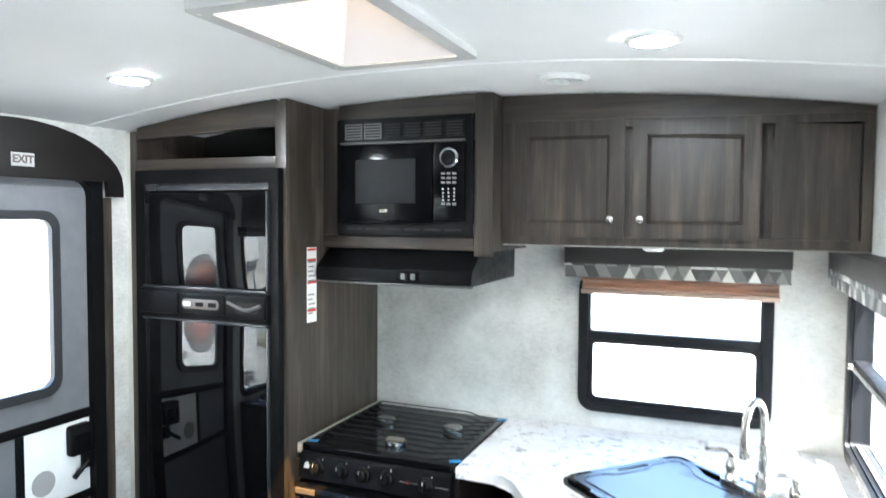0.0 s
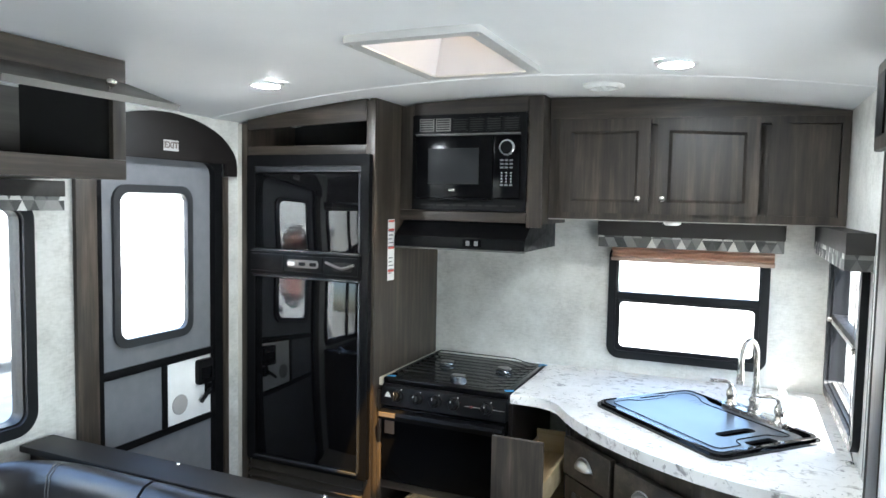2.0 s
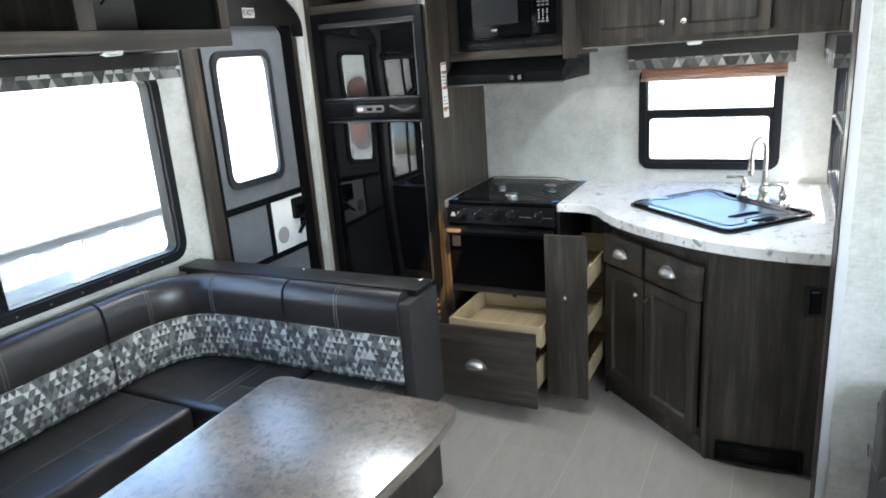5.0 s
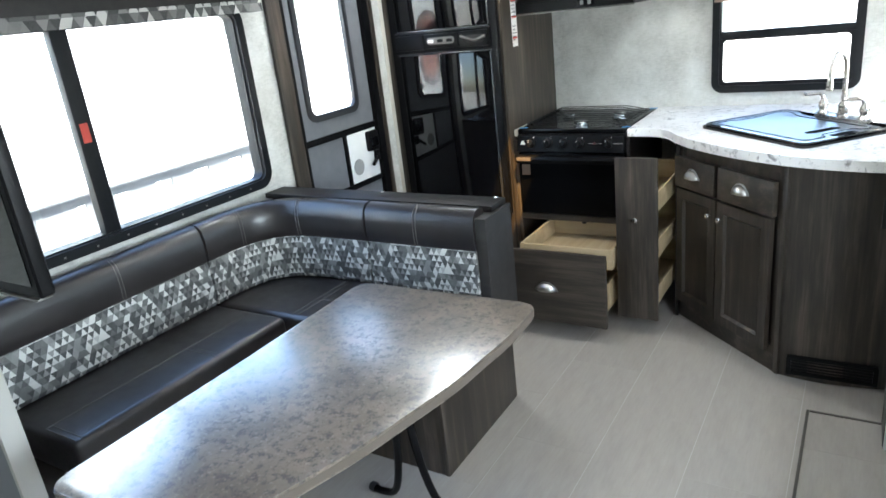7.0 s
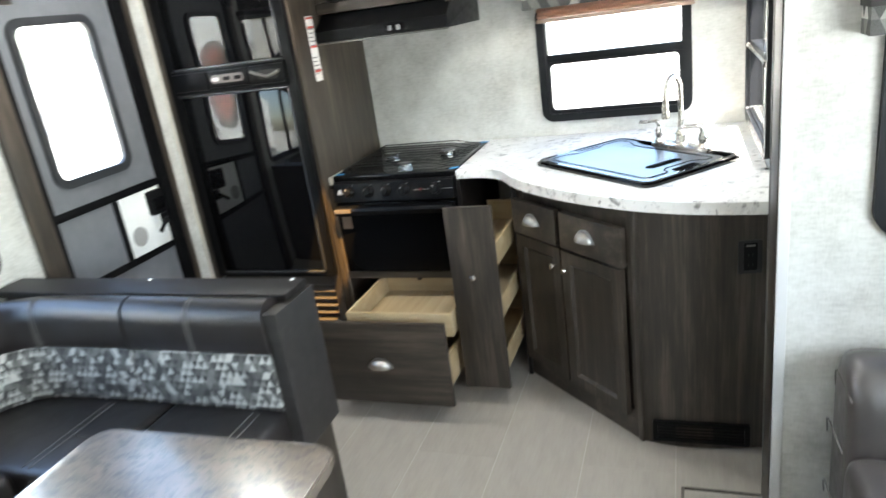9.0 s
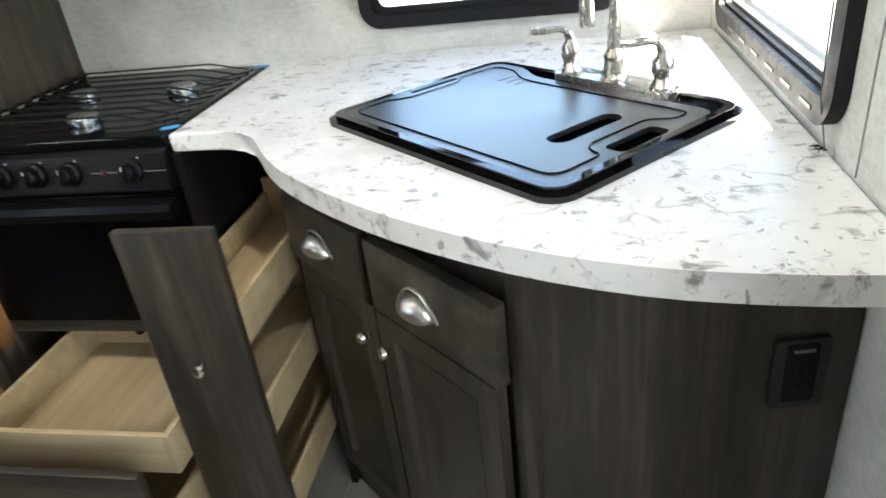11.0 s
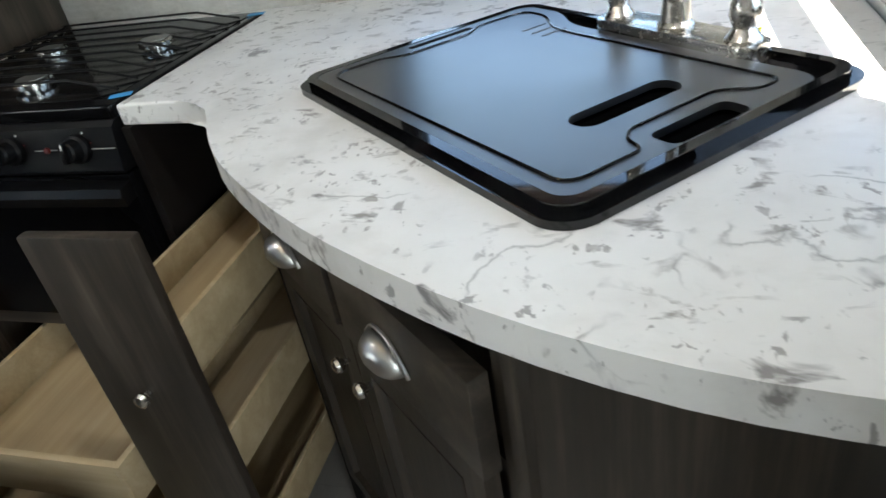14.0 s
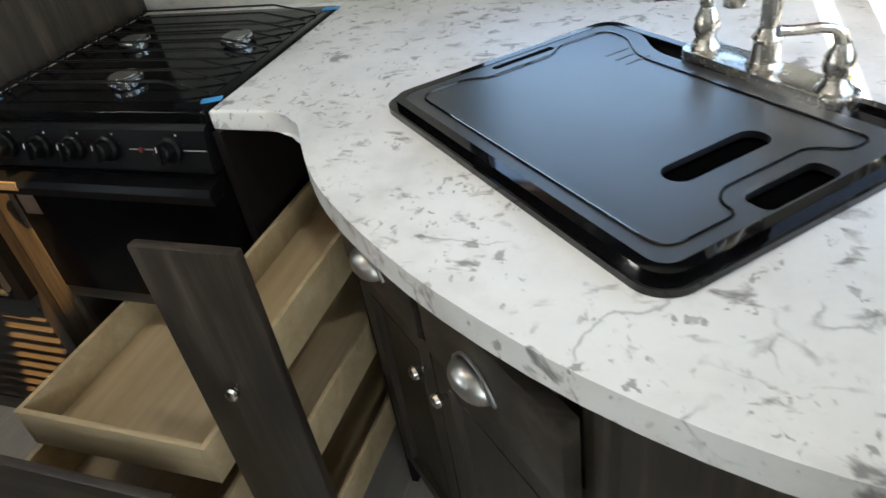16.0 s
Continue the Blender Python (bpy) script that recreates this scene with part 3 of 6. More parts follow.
# ---- windows ----
def window(name, u0, u1, v0, v1, d, into, to, r, w, bars, label, vertical=False, hole=None):
    """A black framed window in a wall whose inner face is at d; into is +1 or -1 towards the room."""
    win = thing(name, to((u0 + u1) / 2, v0, d), label, "window", kind="structure")
    part("window_frame", ring(rrect(u0, u1, v0, v1, r, 8), rrect(u0 + w, u1 - w, v0 + w, v1 - w, max(r - w, 0.012), 8), d + into * 0.001, d + into * 0.022, to, bev=0.004), FRAME, win)
    part("window_reveal", ring(rrect(u0 + w - 0.001, u1 - w + 0.001, v0 + w - 0.001, v1 - w + 0.001, max(r - w, 0.012), 8), rrect(u0 + w + 0.006, u1 - w - 0.006, v0 + w + 0.006, v1 - w - 0.006, max(r - w - 0.006, 0.008), 8), d - into * 0.045, d + into * 0.008, to), FRAME, win)
    for a, b in bars:
        if vertical:
            bm_ = box(*sorted((d - into * 0.03, d + into * 0.006)), a, b, v0 + w, v1 - w, 0.003) if to is YZ else box(a, b, *sorted((d - into * 0.03, d + into * 0.006)), v0 + w, v1 - w, 0.003)
        else:
            bm_ = box(*sorted((d - into * 0.03, d + into * 0.006)), u0 + w, u1 - w, a, b, 0.003) if to is YZ else box(u0 + w, u1 - w, *sorted((d - into * 0.03, d + into * 0.006)), a, b, 0.003)
        part("window_bar", bm_, FRAME, win)
    cuts = [(v0 if not vertical else u0) + w] + [x for b in bars for x in b] + [(v1 if not vertical else u1) - w]
    for a, b in zip(cuts[::2], cuts[1::2]):
        o = rrect(a, b, v0 + w, v1 - w, 0.01) if vertical else rrect(u0 + w, u1 - w, a, b, 0.01)
        gl = part("pane", extrude(o, d - into * 0.024, d - into * 0.020, to), GLASS, win)
        gl.visible_shadow = False
    return win


w1 = window("window_1", 0.853, 1.507, 0.975, 1.49, 0.0, -1, XZ, 0.055, 0.034, [(1.232, 1.272)], "black framed kitchen window with a sliding lower pane")
part("sash", ring(rrect(0.882, 1.478, 1.002, 1.240, 0.012), rrect(0.905, 1.455, 1.027, 1.230, 0.02), -0.004, -0.012, XZ), FRAME, w1)
w2 = window("window_2", -3.02, -1.638, 0.885, 1.65, XL, 1, YZ, 0.075, 0.036, [(-2.448, -2.388)], "large black framed sliding dinette window", True)
part("red_tag", box(XL + 0.007, XL + 0.010, -2.436, -2.408, 1.245, 1.31), RED, w2, "small red sticker")
for k in range(9):
    part("screw", extrude(circle(-1.78 - 0.12 * k, 0.902, 0.004, 8), XL + 0.022, XL + 0.024, YZ), GREYALU, w2)
w3 = window("window_3", -0.872, -0.090, 0.945, 1.53, XR, -1, YZ, 0.060, 0.040, [(1.222, 1.258)], "black framed side window beside the sink")
part("latch_bar", tube([(XR - 0.014, -0.83, 1.240), (XR - 0.014, -0.13, 1.240)], 0.006, 8), NICKEL, w3)
for yy in (-0.80, -0.16):
    part("latch", lathe([(0.0, 0), (0.010, 0), (0.010, 0.012), (0.006, 0.016), (0, 0.016)], Matrix.Translation((XR - 0.012, yy, 1.240)) @ Matrix.Rotation(radians(-90), 4, "Y"), 12), NICKEL, w3)
part("track", box(XR + 0.004, XR + 0.02, -0.82, -0.14, 0.986, 0.998, 0.002), GREYALU, w3)
for k in range(6):
    part("weep_slot", box(XR - 0.0235, XR - 0.0215, -0.80 + 0.1 * k, -0.75 + 0.1 * k, 0.960, 0.966), GREYALU, w3)
window("window_4", 1.880, 2.42, 0.90, 1.48, SY, -1, XZ, 0.07, 0.032, [(1.18, 1.21)], "black framed window in the slide-out end wall")
# assumed window, never in view, added as a light opening
window("window_5", -4.27, -2.18, 0.76, 1.60, SX1, -1, YZ, 0.06, 0.032, [(-3.07, -3.03)], "assumed black framed slide-out window, out of view", True)


def valance(u0, u1, z0, z1, d, depth, to, label, zf, returns=(True, True), axis="x"):
    """A dark board box over a window with a patterned strip under it; depth is signed."""
    v = thing("window_valance", to((u0 + u1) / 2, z1, d), label, "valance")
    lo, hi = sorted((d + 0.001 * (1 if depth > 0 else -1), d + depth))

    def bx(a, b, c, e, z_0, z_1, bev=0.002):
        return box(a, b, c, e, z_0, z_1, bev) if to is XZ else box(c, e, a, b, z_0, z_1, bev)

    part("board", bx(u0, u1, lo, hi, z0, z1, 0.003), BOARD_DARK, v)
    front = d + depth * 0.985
    bm_ = bmesh.new()
    path = [(u0 + 0.004, d + 0.004 * (1 if depth > 0 else -1)), (u0 + 0.004, front), (u1 - 0.004, front), (u1 - 0.004, d + 0.004 * (1 if depth > 0 else -1))]
    fine = []
    for (a, b), (c, e) in zip(path, path[1:]):
        n_ = max(2, int(math.hypot(c - a, e - b) / 0.04))
        fine += [(a + (c - a) * i / n_, b + (e - b) * i / n_) for i in range(n_)]
    fine.append(path[-1])
    if to is YZ:
        fine = [(b, a) for a, b in fine]
    zs = [z0 + 0.002, zf]
    sweep([(0, zs[0]), (0, zs[1]), (0.002, zs[1]), (0.002, zs[0])], fine, bm_, True)
    part("fabric_strip", bm_, FABRIC_VAL, v, "grey triangle patterned fabric strip")
    return v


valance(0.812, 1.552, 1.527, 1.595, 0.0, -0.10, XZ, "dark board valance with grey triangle fabric over the kitchen window", 1.478)
valance(-3.02, -1.586, 1.652, 1.703, XL, 0.10, YZ, "dark board valance with grey triangle fabric over the dinette window", 1.608)
valance(-0.930, -0.055, 1.533, 1.595, XR, -0.074, YZ, "dark board valance with grey triangle fabric over the side window", 1.488)
valance(1.828, 2.48, 1.425, 1.52, SY, -0.09, XZ, "dark board valance with grey triangle fabric over the slide-out window", 1.368)

# pleated blind pulled up under the kitchen valance
bl = thing("pleated_blind", (1.19, -0.05, 1.50), "tan pleated window blind pulled up under its valance", "blind")
zz = [1.522 - 0.0112 * k for k in range(9)]
prof = [(-0.030 - (0.022 if k % 2 else 0.0), z) for k, z in enumerate(zz)]
back = [(-0.024, zz[-1]), (-0.024, zz[0])]
bmp = bmesh.new()
sweep([(-o, z) for o, z in prof + back], [(1.518, 0.0), (0.868, 0.0)], bmp)
part("pleats", bmp, BLIND, bl, smooth=0)
part("bottom_rail", box(0.866, 1.52, -0.056, -0.024, 1.416, 1.432, 0.003), mat("blind_rail", (0.34, 0.24, 0.19), 0.5), bl)

# ---- skylight ----
sk = thing("skylight", (0.577, -1.23, 2.1), "ceiling skylight with a pale well and a tinted dome", "skylight", kind="structure")
zt = 2.262
TOP = (0.520, 0.690, -1.455, -1.130)


def loft(lo, hi, z0, z1, t):
    """Four sloping walls between two openings, t thick."""
    bm_ = bmesh.new()
    rows = []
    for (x0, x1, y0, y1), z in ((lo, z0), (hi, z1)):
        for e in (0.0, t):
            rows.append([bm_.verts.new(p) for p in ((x0 - e, y0 - e, z), (x1 + e, y0 - e, z), (x1 + e, y1 + e, z), (x0 - e, y1 + e, z))])
    a, ao, b, bo_ = rows
    for i in range(4):
        j = (i + 1) % 4
        for q in ((a[i], a[j], b[j], b[i]), (ao[j], ao[i], bo_[i], bo_[j]), (a[j], a[i], ao[i], ao[j]), (b[i], b[j], bo_[j], bo_[i])):
            bm_.faces.new(q)
    return bm_


part("well", loft((SK[0] + 0.006, SK[1] - 0.006, SK[2] + 0.006, SK[3] - 0.006), TOP, 2.082, zt, 0.005), mat("skylight_well", (0.62, 0.60, 0.62), 0.6), sk)
# unseen ring added over the well, blocks sun outside the dome opening
part("sun_mask", ring(rrect(SK[0] - 0.03, SK[1] + 0.03, SK[2] - 0.03, SK[3] + 0.03, 0.002, 3), rrect(TOP[0], TOP[1], TOP[2], TOP[3], 0.002, 3), zt + 0.0005, zt + 0.006, XY), WHITE, sk)
part("flange", ring(rrect(SK[0] - 0.032, SK[1] + 0.032, SK[2] - 0.032, SK[3] + 0.032, 0.02, 4), rrect(SK[0] + 0.007, SK[1] - 0.007, SK[2] + 0.007, SK[3] - 0.007, 0.012, 4), 2.079, 2.099, XY, bev=0.003), mat("skylight_flange", (0.55, 0.545, 0.53), 0.5), sk)
part("dome", extrude(rrect(TOP[0] - 0.01, TOP[1] + 0.01, TOP[2] - 0.01, TOP[3] + 0.01, 0.01), zt + 0.0065, zt + 0.011), AMBER, sk)
for uu in (SK[0] - 0.016, SK[1] + 0.016):
    for vv in (SK[2], -1.23, SK[3]):
        part("screw", extrude(circle(uu, vv, 0.005, 8), 2.0765, 2.079), CREAM, sk)


# ---- ceiling fittings ----
def ceiling_lamp(x, y):
    z = ceil_z(x)
    la = thing("ceiling_lamp", (x, y, z), "round white recessed LED ceiling lamp, lit", "lamp", "ceiling lamps")
    M = Matrix.Translation((x, y, z)) @ Matrix.Rotation(math.pi, 4, "X")
    part("bezel", lathe([(0.046, -0.001), (0.062, -0.001), (0.060, 0.006), (0.048, 0.010), (0.046, 0.004)], M, 32), WHITE, la)
    part("lens", lathe([(0.0, 0.002), (0.046, 0.002), (0.040, 0.010), (0.02, 0.013), (0, 0.014)], M, 32), LED, la)


ceiling_lamp(-0.177, -1.12)
ceiling_lamp(1.197, -1.02)


def ceiling_vent(x, y, r, label, rows):
    z = ceil_z(x)
    v = thing("ceiling_vent", (x, y, z), label, "vent", "ceiling vents")
    M = Matrix.Translation((x, y, z)) @ Matrix.Rotation(math.pi, 4, "X")
    part("rim", lathe([(r * 0.70, -0.002), (r, -0.002), (r * 0.98, 0.006), (r * 0.80, 0.014), (r * 0.70, 0.014)], M, 36), WHITE, v)
    # disc coloured as the shade between the slats
    part("throat", lathe([(0.0, 0.0005), (r * 0.70, 0.0005), (r * 0.70, 0.0015), (0, 0.0015)], M, 30), RECESS_SHADE, v)
    for k in range(rows):
        yy = (k - (rows - 1) / 2) * r * 1.3 / rows
        half = math.sqrt(max((r * 0.70) ** 2 - yy * yy, 0.0))
        part("slat", box(x - half, x + half, y + yy - 0.002, y + yy + 0.002, z - 0.010, z - 0.003), WHITE, v)
    for k in range(rows + 1):
        xx = (k - rows / 2) * r * 1.3 / (rows + 1)
        half = math.sqrt(max((r * 0.70) ** 2 - xx * xx, 0.0))
        part("rib", box(x + xx - 0.0015, x + xx + 0.0015, y - half, y + half, z - 0.0095, z - 0.0035), WHITE, v)


ceiling_vent(0.911, -0.595, 0.075, "small round white ceiling air vent", 3)
ceiling_vent(0.864, -1.888, 0.115, "large round white ceiling air vent with grid louvres", 4)

# ---- fridge cabinet ----
FY = -0.642
fc = thing("fridge_cabinet", (-0.3, -0.33, 0), "dark grey-brown wood cabinet round the fridge with a slot above", "cabinet")
side = [(FY, 0.0), (-0.001, 0.0), (-0.001, ceil_z(0) - 0.003), (FY, ceil_z(0) - 0.003)]
part("side_panel", extrude(side, -0.028, 0.0, YZ), WOOD, fc)
part("stile", box(-0.034, 0.008, FY - 0.018, FY, 0.0, ceil_z(0) - 0.012, 0.003), WOOD, fc)
part("stile", box(-0.675, -0.640, FY - 0.018, FY, 0.0, ceil_z(XL) - 0.006, 0.003), WOOD, fc)
part("corner_strip", box(XL + 0.002, -0.676, FY - 0.012, FY, 0.0, ceil_z(XL) - 0.006, 0.003), CREAM, fc)
part("rail", box(-0.639, -0.035, FY - 0.018, FY, 1.845, 1.888, 0.002), WOOD_X, fc)
top = [(-0.639, 1.962)] + [(-0.035, 1.986)] + [(-0.035 - 0.604 * i / 10, ceil_z(-0.035 - 0.604 * i / 10) - 0.004) for i in range(11)]
part("top_rail", extrude(top, FY - 0.018, FY, XZ), WOOD_X, fc)
part("slot_floor", box(-0.64, -0.03, FY + 0.001, -0.3, 1.870, 1.884), WOOD_X, fc)
# back of the slot, its shade painted in near-black
part("slot_back", box(-0.64, -0.03, -0.31, -0.30, 1.885, 2.04), RECESS_SHADE, fc)
part("slot_side", box(-0.644, -0.640, FY + 0.001, -0.31, 1.885, 2.02), WOOD, fc)
part("kick_rail", box(-0.639, -0.035, FY - 0.016, FY, 0.0, 0.055, 0.002), WOOD_X, fc)
lab = tagged(part("warning_label", box(0.0012, 0.0022, -0.530, -0.470, 1.315, 1.580), PAPER), "white warning label with red bars on the wood panel", "label", kind="")
ORG[lab] = Vector((0, 0, 0))
for z0, z1 in ((1.568, 1.576), (1.530, 1.540), (1.452, 1.462), (1.352, 1.362)):
    part("print_bar", box(0.0022, 0.0026, -0.527, -0.473, z0, z1), RED, lab)
for k in range(12):
    z0 = 1.548 - 0.0165 * k
    if not 1.445 < z0 < 1.47:
        part("text_bar", box(0.0022, 0.0026, -0.522, -0.478 - 0.008 * (k % 3), z0 - 0.022, z0 - 0.017), INK, lab)

# ---- fridge ----
fr = thing("fridge", (-0.316, -0.4, 0.47), "tall black two-door fridge with a control strip between its doors", "fridge")
part("body", box(-0.6187, -0.0117, FY + 0.02, -0.06, 0.47, 1.84), BLACK, fr)
part("frame", ring(rrect(-0.6220, -0.0030, 0.485, 1.848, 0.006, 2), rrect(-0.5816, -0.0423, 0.510, 1.800, 0.005, 2), FY - 0.018, FY - 0.045, XZ, bev=0.003), BLACK, fr)
part("top_lip", box(-0.5816, -0.0423, FY - 0.040, FY - 0.010, 1.775, 1.803, 0.004), TRIMBLK, fr)
part("freezer_door", box(-0.5772, -0.0467, FY - 0.048, FY + 0.015, 1.442, 1.770, 0.004), GLOSS, fr, "glossy black freezer door")
part("fridge_door", box(-0.5772, -0.0467, FY - 0.048, FY + 0.015, 0.515, 1.318, 0.004), GLOSS, fr, "glossy black fridge door")
for z0, z1 in ((1.432, 1.441), (1.319, 1.328), (0.505, 0.514)):
    part("door_trim", box(-0.5794, -0.0445, FY - 0.058, FY + 0.010, z0, z1, 0.002), TRIMBLK, fr)
for z0, z1 in ((1.442, 1.77), (0.515, 1.318)):
    part("edge_trim", box(-0.0461, -0.0379, FY - 0.056, FY + 0.010, z0, z1, 0.002), TRIMBLK, fr)
st = part("control_strip", box(-0.5925, -0.0358, FY - 0.062, FY + 0.010, 1.329, 1.431, 0.006), BLACK, fr, "black control strip")
part("handle_recess", box(-0.5838, -0.4124, FY - 0.066, FY - 0.061, 1.345, 1.42, 0.004), BLACK, st)
part("control_panel", box(-0.4069, -0.2104, FY - 0.067, FY - 0.061, 1.350, 1.418, 0.004), BLACK, st)
part("display", extrude(rrect(-0.3906, -0.2301, 1.368, 1.402, 0.016, 6), FY - 0.070, FY - 0.066, XZ, bev=0.001), GREYALU, st, "grey oval control display")
for xx in (-0.3654, -0.3109, -0.2563):
    part("button", extrude(rrect(xx - 0.016, xx + 0.016, 1.377, 1.392, 0.004, 4), FY - 0.073, FY - 0.070, XZ), BLACK if xx > -0.3523 else PAPER, st)
part("handle_recess", box(-0.2039, -0.0423, FY - 0.066, FY - 0.061, 1.345, 1.42, 0.004), BLACK, st)
# flat dark oval, a recess's shade as colour
part("handle_hole", extrude(rrect(-0.165, -0.065, 1.362, 1.400, 0.018, 6), FY - 0.0685, FY - 0.0655, XZ, bev=0.001), RECESS_SHADE, st)
part("handle_lip", tube(smooth_line([(-0.1940, FY - 0.068, 1.398), (-0.1558, FY - 0.070, 1.385), (-0.1122, FY - 0.071, 1.375), (-0.0576, FY - 0.069, 1.392)], 5), 0.006, 8), GREYALU, st)

lv = thing("vent_grille", (-0.31, FY, 0.06), "dark brown louvred air grille under the fridge", "vent grille")
# sheet behind the slats, coloured as the shade in the gaps
part("backing", box(-0.638, -0.036, FY + 0.012, FY + 0.022, 0.058, 0.468), RECESS_SHADE, lv)
for k in range(11):
    z0 = 0.072 + 0.036 * k
    sl = [(FY - 0.022, z0), (FY - 0.018, z0 - 0.004), (FY + 0.011, z0 + 0.022), (FY + 0.011, z0 + 0.028)]
    part("slat", extrude(sl, -0.638, -0.036, YZ), LOUVRE, lv, smooth=0)

# ---- microwave cabinet, hood, microwave ----
MY = -0.405
mc = thing("microwave_cabinet", (0.32, -0.2, 1.6), "dark grey-brown wood wall cabinet that frames the microwave", "cabinet")
part("side_panel", extrude([(MY, 1.575), (-0.001, 1.575), (-0.001, ceil_z(0.64) - 0.004), (MY, ceil_z(0.64) - 0.004)], 0.612, 0.642, YZ), WOOD, mc)
part("bottom_rail", box(0.002, 0.5795, MY - 0.018, MY, 1.578, 1.622, 0.003), WOOD_X, mc)
part("stile", box(0.580, 0.645, MY - 0.018, MY, 1.560, ceil_z(0.6) - 0.006, 0.003), WOOD, mc)
part("stile", box(0.002, 0.066, MY - 0.017, MY, 1.6225, ceil_z(0.0) - 0.008, 0.003), WOOD, mc)
top = [(0.067, 2.030), (0.579, 2.030)] + [(0.579 - 0.512 * i / 8, ceil_z(0.579 - 0.512 * i / 8) - 0.005) for i in range(9)]
part("top_rail", extrude(top, MY - 0.017, MY, XZ), WOOD_X, mc)
part("floor_panel", box(0.002, 0.611, MY + 0.001, -0.002, 1.60, 1.618), WOOD_X, mc)

mw = thing("microwave", (0.32, -0.2, 1.63), "black built-in microwave oven with vent slots, dial and keypad", "microwave")
part("trim_frame", ring(rrect(0.067, 0.579, 1.624, 2.029, 0.008, 3), rrect(0.092, 0.556, 1.672, 1.945, 0.006, 3), MY - 0.020, MY - 0.030, XZ, bev=0.003), BLACK, mw)
part("body", box(0.085, 0.56, MY - 0.02, -0.03, 1.665, 1.95), BLACK, mw)
dr = part("door", box(0.090, 0.440, MY - 0.046, MY - 0.022, 1.678, 1.938, 0.006), MWGLASS, mw, "glossy black microwave door")
part("door_window", box(0.150, 0.380, MY - 0.0475, MY - 0.0455, 1.735, 1.885, 0.001), mat("microwave_window", (0.024, 0.025, 0.027), 0.45, spec=0.12), dr, "dark grey tinted window")
part("badge", extrude(rrect(0.245, 0.275, 1.705, 1.715, 0.004, 4), MY - 0.049, MY - 0.0462, XZ), NICKEL, dr)
part("top_edge", box(0.090, 0.555, MY - 0.050, MY - 0.030, 1.939, 1.946, 0.002), GREYALU, mw, "thin bright strip over the door")
part("bottom_edge", box(0.090, 0.44, MY - 0.050, MY - 0.030, 1.670, 1.677, 0.002), ENAMEL, mw)
kp = part("control_panel", box(0.443, 0.556, MY - 0.046, MY - 0.022, 1.678, 1.938, 0.006), MWGLASS, mw)
MD = Matrix.Translation((0.502, MY - 0.046, 1.885)) @ Matrix.Rotation(radians(90), 4, "X")
part("dial_ring", lathe([(0.026, 0.0), (0.034, 0.0), (0.034, 0.006), (0.031, 0.010), (0.026, 0.010)], MD, 32), CHROME, kp, "chrome dial ring")
part("dial", lathe([(0, 0.001), (0.0255, 0.001), (0.0255, 0.007), (0.020, 0.012), (0, 0.012)], MD, 28), BLACK, kp)
for r_, zz_ in enumerate((1.830, 1.815, 1.800)):
    for c_ in range(3):
        part("key", box(0.474 + 0.020 * c_, 0.488 + 0.020 * c_, MY - 0.0475, MY - 0.0455, zz_, zz_ + 0.007), INK, kp)
for c_ in range(3):
    for r_ in range(4):
        part("key", extrude(circle(0.481 + 0.020 * c_, 1.782 - 0.012 * r_, 0.0028, 8), MY - 0.0455, MY - 0.0472, XZ), PAPER, kp)
    part("key", box(0.474 + 0.020 * c_, 0.488 + 0.020 * c_, MY - 0.0472, MY - 0.0455, 1.729, 1.737), INK, kp)
for k in range(6):
    a = 0.100 + 0.076 * k
    # all fields are black; grey on the left two paints a highlight
    vn = part("vent_field", box(a, a + 0.068, MY - 0.0325, MY - 0.0295, 1.958, 2.012, 0.001), GREYALU if k < 2 else BLACK, mw)
    for j in range(5):
        # thin dark bar, the slot's shade as colour
        part("slot", box(a + 0.005, a + 0.063, MY - 0.0335, MY - 0.0326, 1.963 + 0.0098 * j, 1.968 + 0.0098 * j), RECESS_SHADE, vn)
for k in range(6):
    a = 0.110 + 0.074 * k
    part("slot", box(a, a + 0.06, MY - 0.0312, MY - 0.0302, 1.643, 1.650), RECESS_SHADE, mw)

hd = thing("range_hood", (0.31, -0.25, 1.47), "black range hood under the microwave cabinet", "range hood")
prof = [(-0.002, 1.576), (-0.40, 1.576), (-0.475, 1.515), (-0.485, 1.512), (-0.487, 1.468), (-0.478, 1.463), (-0.002, 1.463)]
part("shell", extrude(prof, 0.012, 0.598, YZ, bev=0.003), BLACK, hd)
part("control_plate", box(0.330, 0.412, -0.4885, -0.486, 1.475, 1.505, 0.001), MWGLASS, hd)
for xx in (0.345, 0.382):
    part("switch", box(xx, xx + 0.016, -0.4925, -0.4885, 1.480, 1.500, 0.001), INK, hd)
part("lip", box(0.012, 0.598, -0.489, -0.470, 1.458, 1.464, 0.001), GREYALU, hd)

# ---- wall cabinets right of the microwave ----
UY = -0.305
uc = thing("wall_cabinet", (1.18, -0.15, 1.6), "dark grey-brown wood wall cabinet with two framed panel doors", "cabinet")
arch = [(0.646 + (1.728 - 0.646) * i / 16, ceil_z(0.646 + (1.728 - 0.646) * i / 16) - 0.004) for i in range(17)]
part("face_frame", ring([(1.728, 1.600), (0.646, 1.600), (0.646, arch[0][1]), (1.728, arch[-1][1])], [(1.70, 1.63), (0.70, 1.63), (0.70, 1.985), (1.70, 1.965)], UY - 0.018, UY, XZ), WOOD, uc)
part("crown_rail", extrude(arch + [(1.728, 1.99), (0.646, 2.01)], UY - 0.021, UY - 0.0185, XZ), WOOD_X, uc)
part("bottom", box(0.646, 1.728, UY + 0.001, -0.002, 1.602, 1.618), WOOD_X, uc)
